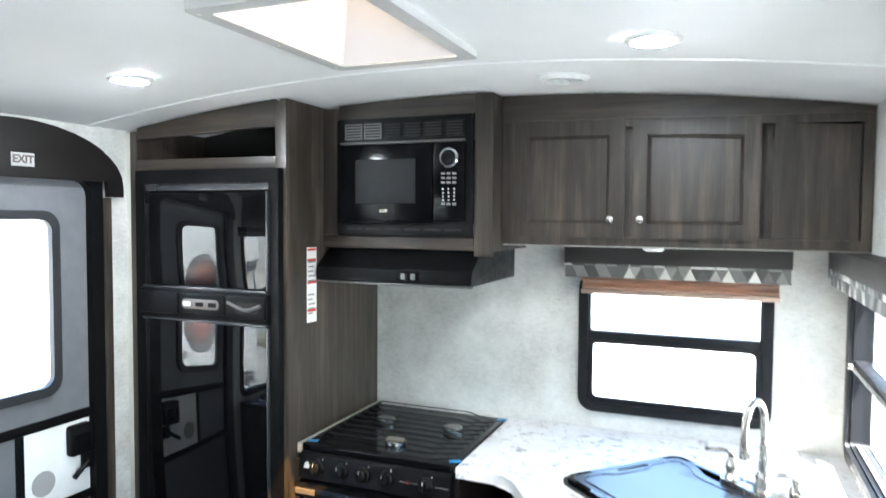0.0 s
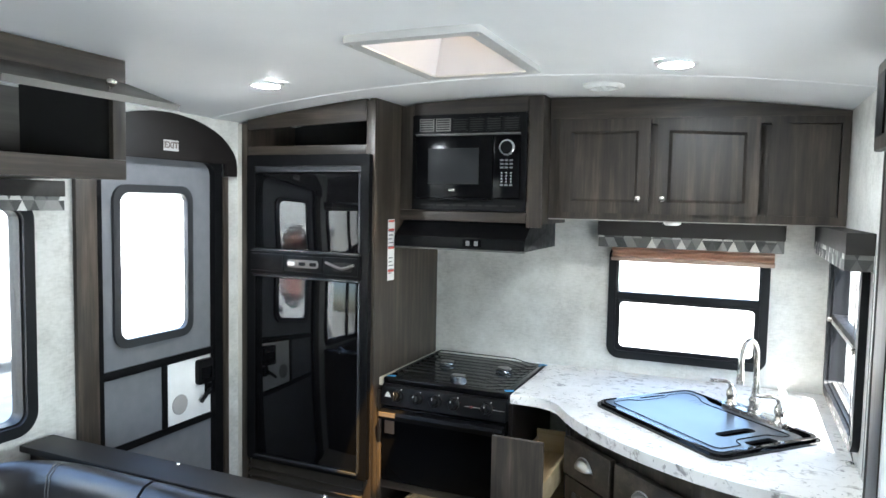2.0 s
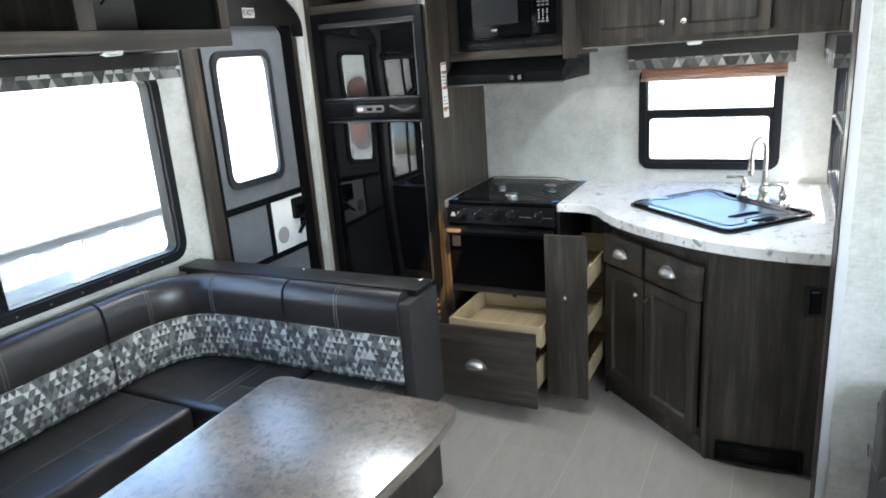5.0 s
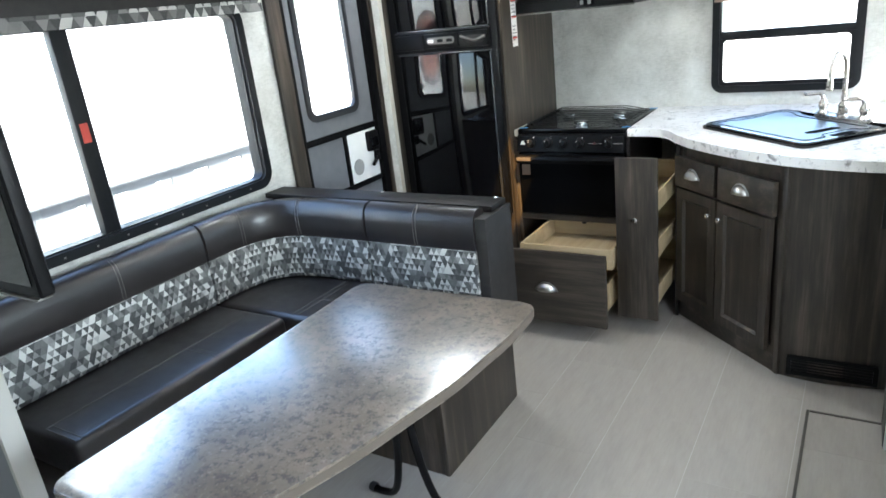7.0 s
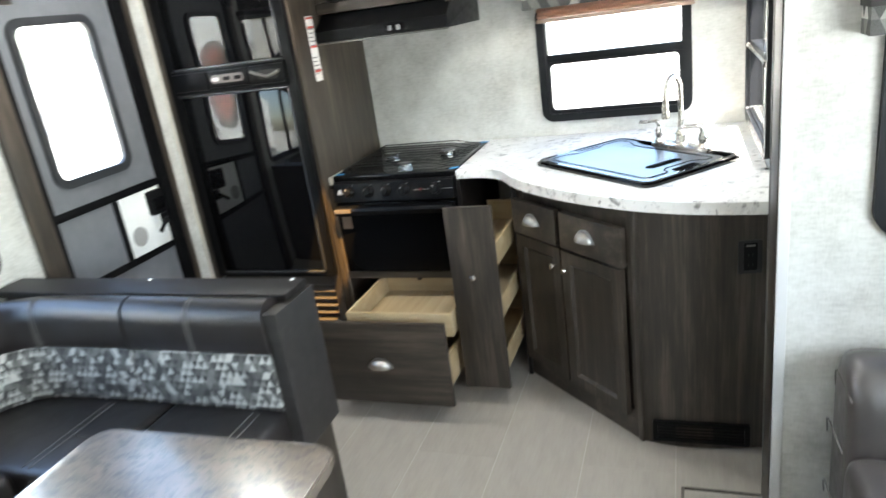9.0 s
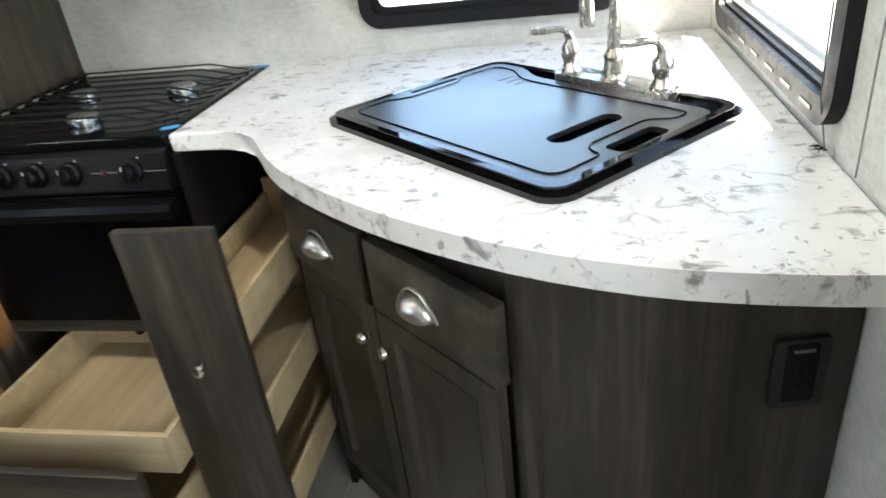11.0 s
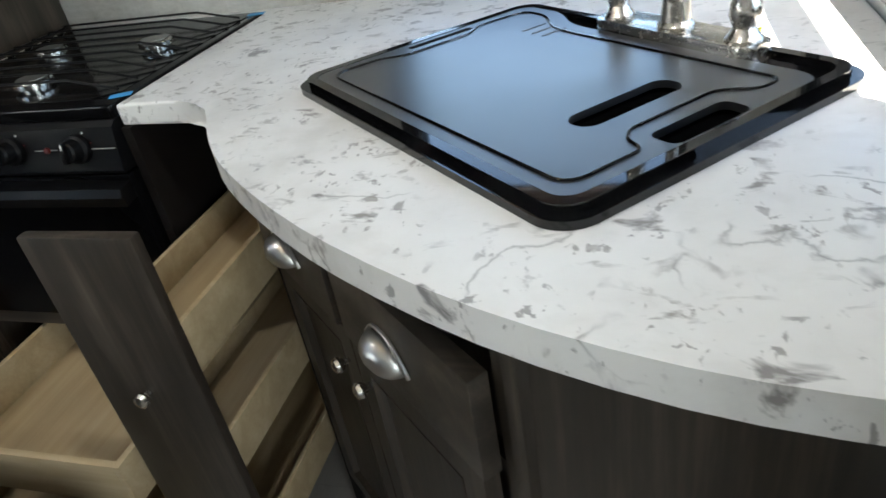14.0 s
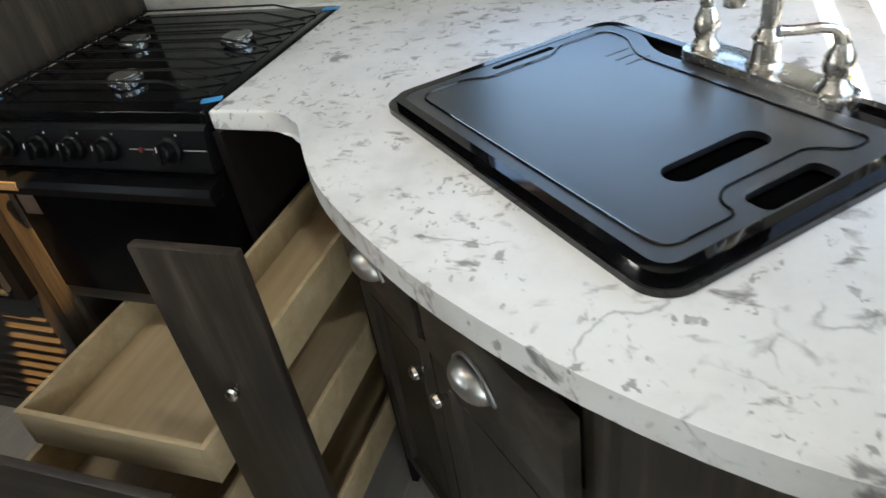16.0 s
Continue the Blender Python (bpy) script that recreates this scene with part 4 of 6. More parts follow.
part("bottom_skin", box(0.646, 1.728, UY - 0.012, -0.002, 1.596, 1.601), mat("pale_underside", (0.55, 0.53, 0.49), 0.6), uc, "pale underside")
part("back", box(0.70, 1.70, UY + 0.01, UY + 0.014, 1.625, 1.99), WOOD, uc)


def slope_ring(outer, inner, do, di, back, to, M):
    """A sloping moulding from an outer outline at depth do down to an inner one at di."""
    bm_ = bmesh.new()
    tr = lambda p_: M @ Vector(p_)
    n = len(outer)
    a = [bm_.verts.new(tr(to(u, v, do))) for u, v in outer]
    b_ = [bm_.verts.new(tr(to(u, v, di))) for u, v in inner]
    c = [bm_.verts.new(tr(to(u, v, back))) for u, v in outer]
    e = [bm_.verts.new(tr(to(u, v, back))) for u, v in inner]
    for i in range(n):
        j = (i + 1) % n
        bm_.faces.new((a[i], a[j], b_[j], b_[i]))
        bm_.faces.new((c[j], c[i], e[i], e[j]))
        bm_.faces.new((a[j], a[i], c[i], c[j]))
        bm_.faces.new((b_[i], b_[j], e[j], e[i]))
    return bm_


def raised_door(parent, u0, u1, z0, z1, d, M, name="door", depth=0.018, z1r=None):
    """A frame and raised-panel door on the plane local y = d, facing -y; z1r lowers its right top corner."""
    z1r = z1 if z1r is None else z1r
    w = 0.046
    q = lambda a: [(u1 - a, z0 + a), (u0 + a, z0 + a), (u0 + a, z1 - a), (u1 - a, z1r - a)]
    dd = part(name, ring(q(0), q(w), d - depth, d, XZ, M=M, bev=0.004), WOOD, parent)
    part("bead", slope_ring(q(w - 0.0005), q(w + 0.010), d - depth * 1.08, d - depth * 0.50, d, XZ, M), WOOD, dd)
    part("panel", extrude(q(w + 0.0095), d - depth * 0.55, d - depth * 0.05, XZ, M=M), WOOD, dd)
    return dd


def knob(parent, p, M, r=0.013, mt=None):
    K = M @ Matrix.Translation(p) @ Matrix.Rotation(radians(90), 4, "X")
    return part("knob", lathe([(0.004, -0.002), (0.005, 0.008), (r * 0.8, 0.013), (r, 0.019), (r * 0.85, 0.025), (r * 0.4, 0.028), (0, 0.0285)], K, 18), mt or NICKEL, parent, "round nickel knob")


I4 = Matrix.Identity(4)
da = raised_door(uc, 0.694, 1.050, 1.627, 2.000, UY - 0.019, I4, z1r=1.998)
knob(da, (1.012, UY - 0.037, 1.686), I4)
db = raised_door(uc, 1.074, 1.440, 1.627, 1.996, UY - 0.019, I4, z1r=1.982)
knob(db, (1.102, UY - 0.037, 1.686), I4)
part("fixed_panel", extrude([(1.475, 1.632), (1.694, 1.632), (1.694, 1.955), (1.475, 1.972)], UY - 0.021, UY - 0.0185, XZ), WOOD, uc)
pk = thing("under_cabinet_light", (1.13, -0.2, 1.59), "small round under-cabinet puck light", "lamp")
part("puck", lathe([(0, 0), (0.034, 0), (0.034, 0.008), (0.026, 0.014), (0, 0.015)], Matrix.Translation((1.13, -0.2, 1.595)) @ Matrix.Rotation(math.pi, 4, "X"), 24), WHITE, pk)

# ---- worktop ----
ct = thing("worktop", (1.1, -0.5, 0.875), "white marble-look laminate worktop with grey veins and a curved front", "worktop")
curve = smooth_line([(0.700, -0.588), (0.755, -0.600), (0.800, -0.656), (0.852, -0.738), (0.917, -0.818), (1.018, -0.909), (1.140, -0.998), (1.297, -1.084), (1.449, -1.137), (1.588, -1.158), (1.728, -1.163)], 3)
CT = [(0.586, -0.002), (0.586, -0.588)] + [tuple(p) for p in curve] + [(1.728, -0.002)]
part("slab", extrude(CT, 0.872, 0.910, XY, bev=0.007, seg=4), COUNTER, ct)
part("strip", box(0.001, 0.021, -0.590, -0.001, 0.874, 0.909, 0.003), mat("worktop_strip", (0.66, 0.61, 0.52), 0.4), ct, "narrow cream strip left of the cooker")
part("back_strip", box(0.0215, 0.5855, -0.034, -0.001, 0.874, 0.909, 0.002), COUNTER, ct)

# ---- cooker ----
ck = thing("gas_cooker", (0.305, -0.3, 0.45), "black three-burner gas cooker with an oven and front knobs", "cooker")
S0, S1, SF = 0.024, 0.580, -0.592
part("body", box(S0 + 0.006, S1 - 0.006, SF + 0.02, -0.04, 0.46, 0.888), BLACK, ck)
part("cooktop", extrude(rrect(S0, S1, SF - 0.006, -0.036, 0.010, 3), 0.889, 0.912, XY, bev=0.004), ENAMEL, ck, "glossy black cooktop")
part("well", extrude(rrect(S0 + 0.022, S1 - 0.022, SF + 0.03, -0.06, 0.02, 4), 0.9122, 0.9128, XY), ENAMEL, ck)
cp = part("control_panel", extrude([(SF - 0.004, 0.888), (SF - 0.016, 0.880), (SF - 0.030, 0.806), (SF - 0.026, 0.800), (SF + 0.02, 0.800), (SF + 0.02, 0.888)], S0 + 0.002, S1 - 0.002, YZ, bev=0.002), BLACK, ck)
IGN = mat("igniter_red", (0.09, 0.008, 0.007), 0.4)
KX = (0.102, 0.192, 0.275, 0.357, 0.500)
for kx in KX:
    M = Matrix.Translation((kx, SF - 0.0235, 0.846)) @ Matrix.Rotation(radians(90 - 11), 4, "X")
    kb = part("control_knob", lathe([(0, 0), (0.026, 0), (0.025, 0.008), (0.020, 0.012), (0.017, 0.028), (0.014, 0.031), (0, 0.031)], M, 20), BLACK, cp, "black control knob")
    part("grip", box(-0.0045, 0.0045, -0.018, 0.018, 0.012, 0.037, 0.002, M=M), BLACK, kb)
    part("pointer", box(-0.001, 0.001, 0.006, 0.0155, 0.0365, 0.0376, M=M), PAPER, kb)
    part("marks", extrude(circle(0.016, 0.027, 0.0022, 8), 0.0002, 0.0008, XY, M=M), PAPER, cp)
    part("marks", extrude(circle(0.029, 0.010, 0.0014, 8), 0.0002, 0.0008, XY, M=M), IGN, cp)
M = Matrix.Translation((0.435, SF - 0.0255, 0.846)) @ Matrix.Rotation(radians(79), 4, "X")
part("igniter", lathe([(0, 0), (0.006, 0), (0.005, 0.004), (0, 0.005)], M, 14), IGN, cp)
part("badge", extrude([(0.045, 0.838), (0.072, 0.838), (0.063, 0.858), (0.054, 0.858)], SF - 0.0275, SF - 0.0225, XZ), PAPER, cp)
part("print_line", box(0.405, S1 - 0.006, SF - 0.0245, SF - 0.0225, 0.8445, 0.8458), SIGN, cp)
od = part("oven_door", box(S0 + 0.004, S1 - 0.004, SF - 0.022, SF + 0.018, 0.475, 0.795, 0.006), OVEN, ck, "glossy black oven door")
part("oven_handle", extrude([(SF - 0.022, 0.786), (SF - 0.052, 0.782), (SF - 0.058, 0.768), (SF - 0.052, 0.748), (SF - 0.022, 0.752)], S0 + 0.004, S1 - 0.004, YZ, bev=0.004), BLACK, od, "black full-width oven handle")
part("sticker", box(S0 + 0.010, S0 + 0.085, SF - 0.0595, SF - 0.0525, 0.762, 0.779), mat("tan_sticker", (0.13, 0.10, 0.07), 0.5), od)
part("sticker", box(S0 + 0.020, S0 + 0.065, SF - 0.0235, SF - 0.0215, 0.68, 0.735), mat("brown_sticker", (0.16, 0.11, 0.08), 0.3), od)


def burner(x, y, r):
    M = Matrix.Translation((x, y, 0.9128))
    b = part("burner", lathe([(0, 0), (r * 0.72, 0), (r * 0.72, 0.005), (r, 0.006), (r, 0.014), (r * 0.92, 0.017), (0, 0.0175)], M, 28), STEEL, ck, "round steel gas burner")
    part("burner_cap", lathe([(0, 0.0177), (r * 0.80, 0.0177), (r * 0.78, 0.0200), (0, 0.0205)], M, 28), GREYALU, b)


burner(0.322, -0.478, 0.036)
burner(0.452, -0.270, 0.036)
burner(0.180, -0.270, 0.036)
gr = part("grate", box(S0 + 0.030, S0 + 0.036, SF + 0.05, -0.07, 0.925, 0.931), IRON, ck, "black wire pan grate")
for k in range(9):
    yy = -0.085 - 0.054 * k
    part("wire", tube([(S0 + 0.026, yy, 0.916), (S0 + 0.040, yy, 0.934), (0.44, yy, 0.934), (S1 - 0.030, yy - 0.012, 0.916)], 0.0024, 6), IRON, gr)
for k in range(9):
    part("grate_foot", tube([(S0 + 0.008, -0.085 - 0.054 * k, 0.9125), (S0 + 0.026, -0.085 - 0.054 * k, 0.917)], 0.004, 6), STEEL, gr)
for (cx, cy, a) in ((0.571, -0.552, 25), (0.574, -0.062, 10), (0.045, -0.560, 15)):
    t_ = part("tape", box(-0.019, 0.019, -0.010, 0.010, 0.0, 0.0014, 0.0004, M=Matrix.Translation((cx, cy, 0.9125)) @ Matrix.Rotation(radians(a), 4, "Z")), TAPE)
    ORG[t_] = Vector((0, 0, 0))
    tagged(t_, "piece of blue masking tape stuck on the cooktop", "tape", "blue tape")

# ---- base under the cooker, with a big drawer pulled out ----
bc = thing("cooker_base", (0.3, -0.3, 0), "dark wood base cabinet under the cooker, its drawer open", "cabinet")
part("rail", box(0.004, 0.586, SF - 0.012, SF + 0.01, 0.438, 0.470, 0.002), WOOD_X, bc)
part("side", box(0.002, 0.020, SF - 0.002, -0.002, 0.06, 0.437), WOOD, bc)
part("stile", box(0.002, 0.022, SF - 0.014, SF - 0.003, 0.06, 0.86, 0.002), WOOD, bc)
# near-black brown instead of wood: the cavity's shade put into the colour
part("divider", box(0.583, 0.600, SF - 0.002, -0.002, 0.06, 0.871), BROWNPL, bc)
# bottom, back and kick painted near-black for the shade inside the base
part("bottom", box(0.021, 0.582, SF + 0.002, -0.002, 0.060, 0.075), RECESS_SHADE, bc)
part("back", box(0.021, 0.582, -0.012, -0.002, 0.076, 0.437), RECESS_SHADE, bc)
part("kick", box(0.004, 0.60, SF + 0.06, SF + 0.075, 0.0, 0.059), RECESS_SHADE, bc)
for z0 in (0.14, 0.355):
    part("runner", box(0.575, 0.5815, -0.90, -0.06, z0, z0 + 0.03), GREYALU, bc)


def wood_tray(parent, name, x0, x1, y0, y1, z0, z1, t=0.013, label="pale birch drawer box", front=True):
    tr = part(name, box(x0 + t, x1 - t, y0 + t, y1 - t, z0 + 0.006, z0 + 0.012), BIRCH, parent, label)
    part("side", box(x0, x0 + t, y0, y1, z0, z1, 0.0015), BIRCH_EDGE, tr)
    part("side", box(x1 - t, x1, y0, y1, z0, z1, 0.0015), BIRCH_EDGE, tr)
    part("end", box(x0 + t, x1 - t, y1 - t, y1, z0, z1, 0.0015), BIRCH_EDGE, tr)
    if front:
        part("end", box(x0 + t, x1 - t, y0, y0 + t, z0, z1, 0.0015), BIRCH_EDGE, tr)
    return tr


def cup_pull(parent, p, M, w=0.085):
    """A half-dome cup pull; local -y faces out."""
    bm_ = bmesh.new()
    rows, nseg = 7, 18
    grid_ = []
    for i in range(rows + 1):
        ph = radians(90 * i / rows)
        row = []
        for k in range(nseg + 1):
            th = math.pi * k / nseg
            row.append(bm_.verts.new(M @ (Vector(p) + Vector((w / 2 * math.cos(th) * math.cos(ph) ** 0.8 if ph < 1.57 else 0, -0.026 * math.sin(ph) - 0.002 - 0.004 * math.sin(th), 0.036 * math.sin(th) * (0.25 + 0.75 * math.cos(ph)) - 0.004)))))
        grid_.append(row)
    for a, b in zip(grid_, grid_[1:]):
        for k in range(nseg):
            bm_.faces.new((a[k], a[k + 1], b[k + 1], b[k]))
    cu = part("cup_pull", bm_, SATIN, parent, "nickel cup pull", smooth=60)
    md = cu.modifiers.new("wall", "SOLIDIFY")
    md.thickness = 0.002
    bt = smooth_line([(p[0] - w / 2 - 0.006, p[1] - 0.003, p[2] - 0.004), (p[0] - w / 2, p[1] - 0.004, p[2] + 0.010), (p[0] - w / 4, p[1] - 0.004, p[2] + 0.032), (p[0], p[1] - 0.004, p[2] + 0.037), (p[0] + w / 4, p[1] - 0.004, p[2] + 0.032), (p[0] + w / 2, p[1] - 0.004, p[2] + 0.010), (p[0] + w / 2 + 0.006, p[1] - 0.003, p[2] - 0.004)], 4)
    part("rim", tube(bt, 0.0028, 6, M=M), SATIN, cu)
    return cu


bd = thing("pan_drawer", (0.33, -0.8, 0.08), "wide dark wood drawer pulled open with pale birch boxes", "drawer")
dfp = part("drawer_front", box(0.046, 0.614, -1.040, -1.020, 0.078, 0.434, 0.004), WOOD_X, bd)
cup_pull(dfp, (0.328, -1.040, 0.245), I4, 0.095)
wood_tray(bd, "drawer_box", 0.075, 0.585, -1.019, -0.45, 0.120, 0.255)
ut = thing("drawer_tray", (0.33, -0.7, 0.32), "pale birch upper tray pulled out above the drawer", "drawer")
wood_tray(ut, "tray", 0.150, 0.606, -0.925, -0.50, 0.325, 0.422, label="pale birch tray")
part("catch", lathe([(0, 0), (0.012, 0), (0.010, 0.008), (0, 0.012)], Matrix.Translation((0.36, SF - 0.004, 0.437)) @ Matrix.Rotation(math.pi, 4, "X"), 12), BLACK, bc)

# ---- pull-out pantry between cooker and sink cabinet ----
po = thing("pull_out_pantry", (0.71, -0.7, 0.08), "narrow dark wood pull-out pantry with pale birch shelves, open", "pull-out")
pf = part("front", box(0.617, 0.803, -0.888, -0.868, 0.078, 0.843, 0.005), WOOD, po)
knob(pf, (0.709, -0.888, 0.568), I4)
for z0, z1, zf in ((0.602, 0.688, 0.672), (0.385, 0.468, 0.432), (0.160, 0.242, 0.225)):
    sh = part("shelf", box(0.640, 0.790, -0.867, -0.340, z0 + 0.004, z0 + 0.012), BIRCH, po, "pale birch shelf with side rails")
    part("rail", box(0.630, 0.6395, -0.867, -0.340, z0 - 0.002, zf, 0.0015), BIRCH_EDGE, sh)
    part("rail", box(0.7905, 0.800, -0.867, -0.340, z0 - 0.002, z1, 0.0015), BIRCH_EDGE, sh)
part("back_board", box(0.630, 0.800, -0.339, -0.327, 0.10, 0.705), BIRCH_EDGE, po)
part("runner", box(0.700, 0.720, -0.86, -0.06, 0.080, 0.100), GREYALU, po)

# ---- sink cabinet: angled doors and a curved end ----
ANG = -42.0
A = Vector((0.838, -0.622, 0))
MS = Matrix.Translation(A) @ Matrix.Rotation(radians(ANG), 4, "Z")
sc = thing("sink_cabinet", (1.2, -0.6, 0), "dark grey-brown wood sink cabinet with angled doors and curved end", "cabinet")
part("face_frame", ring([(0.640, 0.078), (-0.010, 0.078), (-0.010, 0.871), (0.640, 0.871)], [(0.606, 0.11), (0.02, 0.11), (0.02, 0.83), (0.606, 0.83)], 0.0, 0.018, XZ, M=MS), WOOD, sc)
part("mid_rail", box(0.021, 0.605, 0.001, 0.017, 0.640, 0.662, M=MS), WOOD_X, sc)
part("backing", box(0.0, 0.63, 0.0185, 0.024, 0.08, 0.87, M=MS), WOOD, sc)
# wood side coloured near-black for the shade beside the pull-out
part("side_panel", box(0.822, 0.838, -0.640, -0.002, 0.0, 0.871), BROWNPL, sc)
Bp = MS @ Vector((0.640, 0.0, 0))
endc = smooth_line([(Bp.x, Bp.y), (1.40, -1.066), (1.50, -1.070), (1.62, -1.058), (1.727, -1.034)], 8)
part("curved_panel", sweep([(0.0, 0.0), (0.0, 0.871), (0.014, 0.871), (0.014, 0.0)], [tuple(p) for p in endc]), WOOD, sc)
part("kick", box(-0.01, 0.64, 0.0, 0.012, 0.0, 0.077, M=MS), WOOD_X, sc)
part("corner_post", box(-0.012, 0.012, -0.006, 0.02, 0.0, 0.871, 0.004, M=MS @ Matrix.Translation((0.640, 0, 0))), WOOD, sc)
for u0, u1 in ((0.004, 0.272), (0.296, 0.612)):
    df = part("drawer_front", box(u0, u1, -0.033, -0.008, 0.662, 0.800, 0.004, M=MS), WOOD_X, sc)
    cup_pull(df, ((u0 + min(u1, 0.590)) / 2 - 0.004, -0.033, 0.722), MS)
dl = raised_door(sc, 0.004, 0.276, 0.090, 0.650, -0.001, MS, depth=0.021)
knob(dl, (0.246, -0.022, 0.578), MS)
d_r = raised_door(sc, 0.286, 0.594, 0.090, 0.648, -0.003, MS, depth=0.021)
knob(d_r, (0.316, -0.022, 0.578), MS)

vg = thing("floor_vent_grille", (1.52, -1.11, 0.03), "black rectangular floor vent grille in the cabinet base", "vent grille")
MV = Matrix.Translation((1.352, -1.054, 0)) @ Matrix.Rotation(radians(0.8), 4, "Z")
part("frame", ring(rrect(0.0, 0.31, 0.022, 0.105, 0.006, 2), rrect(0.016, 0.294, 0.036, 0.092, 0.004, 2), -0.026, -0.016, XZ, M=MV), BLACK, vg)
# grille throat, shade put into its colour
part("throat", box(0.012, 0.298, -0.0155, -0.006, 0.034, 0.094, M=MV), RECESS_SHADE, vg)
for k in range(4):
    part("slat", box(0.016, 0.294, -0.022, -0.017, 0.043 + 0.0125 * k, 0.047 + 0.0125 * k, M=MV), BLACK, vg)

ol = thing("wall_outlet", (1.66, -1.11, 0.67), "black wall outlet plate with a small grey switch", "outlet")
MO = Matrix.Translation((1.654, -1.0535, 0.702)) @ Matrix.Rotation(radians(11.0), 4, "Z")
part("plate", extrude(rrect(-0.035, 0.035, -0.054, 0.054, 0.005, 4), -0.007, 0.0, XZ, bev=0.0015, M=MO), RUBBER, ol)
part("inset", extrude(rrect(-0.020, 0.020, -0.042, 0.048, 0.004, 4), -0.009, -0.007, XZ, M=MO), BLACK, ol)
part("indicator", box(-0.013, 0.013, -0.0105, -0.0085, 0.036, 0.041, M=MO), GREYALU, ol)
for zz in (-0.028, 0.004):
    for xx in (-0.007, 0.005):
        part("slot", box(xx, xx + 0.002, -0.0096, -0.0089, zz, zz + 0.009, M=MO), RECESS_SHADE, ol)

# ---- sink with a black cover, faucet ----
Nn = Vector((1.356, -0.985, 0))
MK = Matrix.Translation(Nn) @ Matrix.Rotation(math.atan2(0.412, -0.442), 4, "Z") @ Matrix.Scale(-1, 4, (0, 1, 0))
# local x runs along the long side, local y across to the faucet
snk = thing("sink", (1.28, -0.6, 0.91), "glossy black kitchen sink set in the worktop", "sink")
part("rim", ring(rrect(-0.005, 0.611, -0.005, 0.457, 0.042, 8), rrect(0.020, 0.586, 0.020, 0.432, 0.026, 8), 0.9102, 0.9196, XY, M=MK, bev=0.0072, seg=6), SINK_RIM, snk)
part("deck", extrude(rrect(0.02, 0.586, 0.385, 0.440, 0.004, 2), 0.9105, 0.918, XY, M=MK), SINK_RIM, snk)
# flat near-black sheet, painted shade in place of a deep basin
part("shade_sheet", box(0.02, 0.588, 0.02, 0.384, 0.9104, 0.9130, M=MK), mat("basin_shade", (0.002, 0.002, 0.002), 0.9, spec=0.0), snk)
cv = thing("sink_cover", (1.25, -0.65, 0.92), "black plastic sink cover board with a juice groove and hand slots", "cutting board")


def rounded(poly, r, n=4):
    out = []
    m = len(poly)
    for i in range(m):
        p, a, b = Vector(poly[i]), Vector(poly[i - 1]), Vector(poly[(i + 1) % m])
        da_, db_ = (a - p), (b - p)
        k = min(r, da_.length * 0.45, db_.length * 0.45)
        p1, p2 = p + da_.normalized() * k, p + db_.normalized() * k
        for j in range(n + 1):
            t = j / n
            out.append(tuple((1 - t) ** 2 * p1 + 2 * t * (1 - t) * p + t * t * p2))
    return out


B_OUT = rounded([(0.019, 0.019), (0.587, 0.019), (0.587, 0.433), (0.500, 0.433), (0.430, 0.392), (0.019, 0.392)], 0.035, 6)


holes = [rrect(0.119, 0.161, 0.138, 0.294, 0.020), rrect(0.024, 0.062, 0.165, 0.280, 0.012), rrect(0.560, 0.574, 0.180, 0.300, 0.006)]


def plate_with_holes(outline, holes_, z0, z1, M):
    """A plate with rounded openings, filled as a flat face round its holes."""
    bm_ = bmesh.new()
    loops_top, loops_bot = [], []
    for o in (outline, *holes_):
        loops_top.append([bm_.verts.new(M @ Vector((u, v, z1))) for u, v in o])
        loops_bot.append([bm_.verts.new(M @ Vector((u, v, z0))) for u, v in o])
    for t, b in zip(loops_top, loops_bot):
        n = len(t)
        for i in range(n):
            bm_.faces.new((t[i], t[(i + 1) % n], b[(i + 1) % n], b[i]))
    for ls in (loops_top, loops_bot):
        es = [bm_.edges.get((l[i], l[(i + 1) % len(l)])) for l in ls for i in range(len(l))]
        bmesh.ops.triangle_fill(bm_, use_beauty=True, use_dissolve=False, edges=es)
    return bm_


bmb = plate_with_holes(B_OUT, holes, 0.9185, 0.928, MK)
part("board", bmb, SINK_BLACK, cv, smooth=25)
part("edge_roll", ring(rrect(0.007, 0.599, 0.007, 0.445, 0.034, 8), rrect(0.021, 0.585, 0.021, 0.431, 0.025, 8), 0.9198, 0.9290, XY, M=MK, bev=0.0042, seg=5), SINK_RIM, cv, "raised glossy edge")
groove = rounded([(0.042, 0.042), (0.562, 0.042), (0.562, 0.125), (0.540, 0.155), (0.540, 0.280), (0.565, 0.310), (0.560, 0.405), (0.505, 0.405), (0.435, 0.362), (0.050, 0.362), (0.050, 0.325), (0.075, 0.305), (0.085, 0.290), (0.085, 0.165), (0.070, 0.145), (0.042, 0.140)], 0.03, 5)
g3 = [(u, v, 0.9283) for u, v in groove] + [(groove[0][0], groove[0][1], 0.9283)]
part("groove_bead", tube([MK @ Vector(p) for p in g3], 0.0022, 6), SINK_RIM, cv, "thin raised groove line")
for k in range(3):
    part("mark", box(0.42 + 0.024 * k, 0.424 + 0.024 * k, 0.330, 0.375, 0.9281, 0.9287, M=MK), INK, cv)

fa = thing("faucet", (1.46, -0.50, 0.92), "brushed nickel gooseneck kitchen faucet with two lever handles", "faucet")
MF = Matrix.Translation((1.459, -0.506, 0.918)) @ Matrix.Rotation(radians(-45.0), 4, "Z")
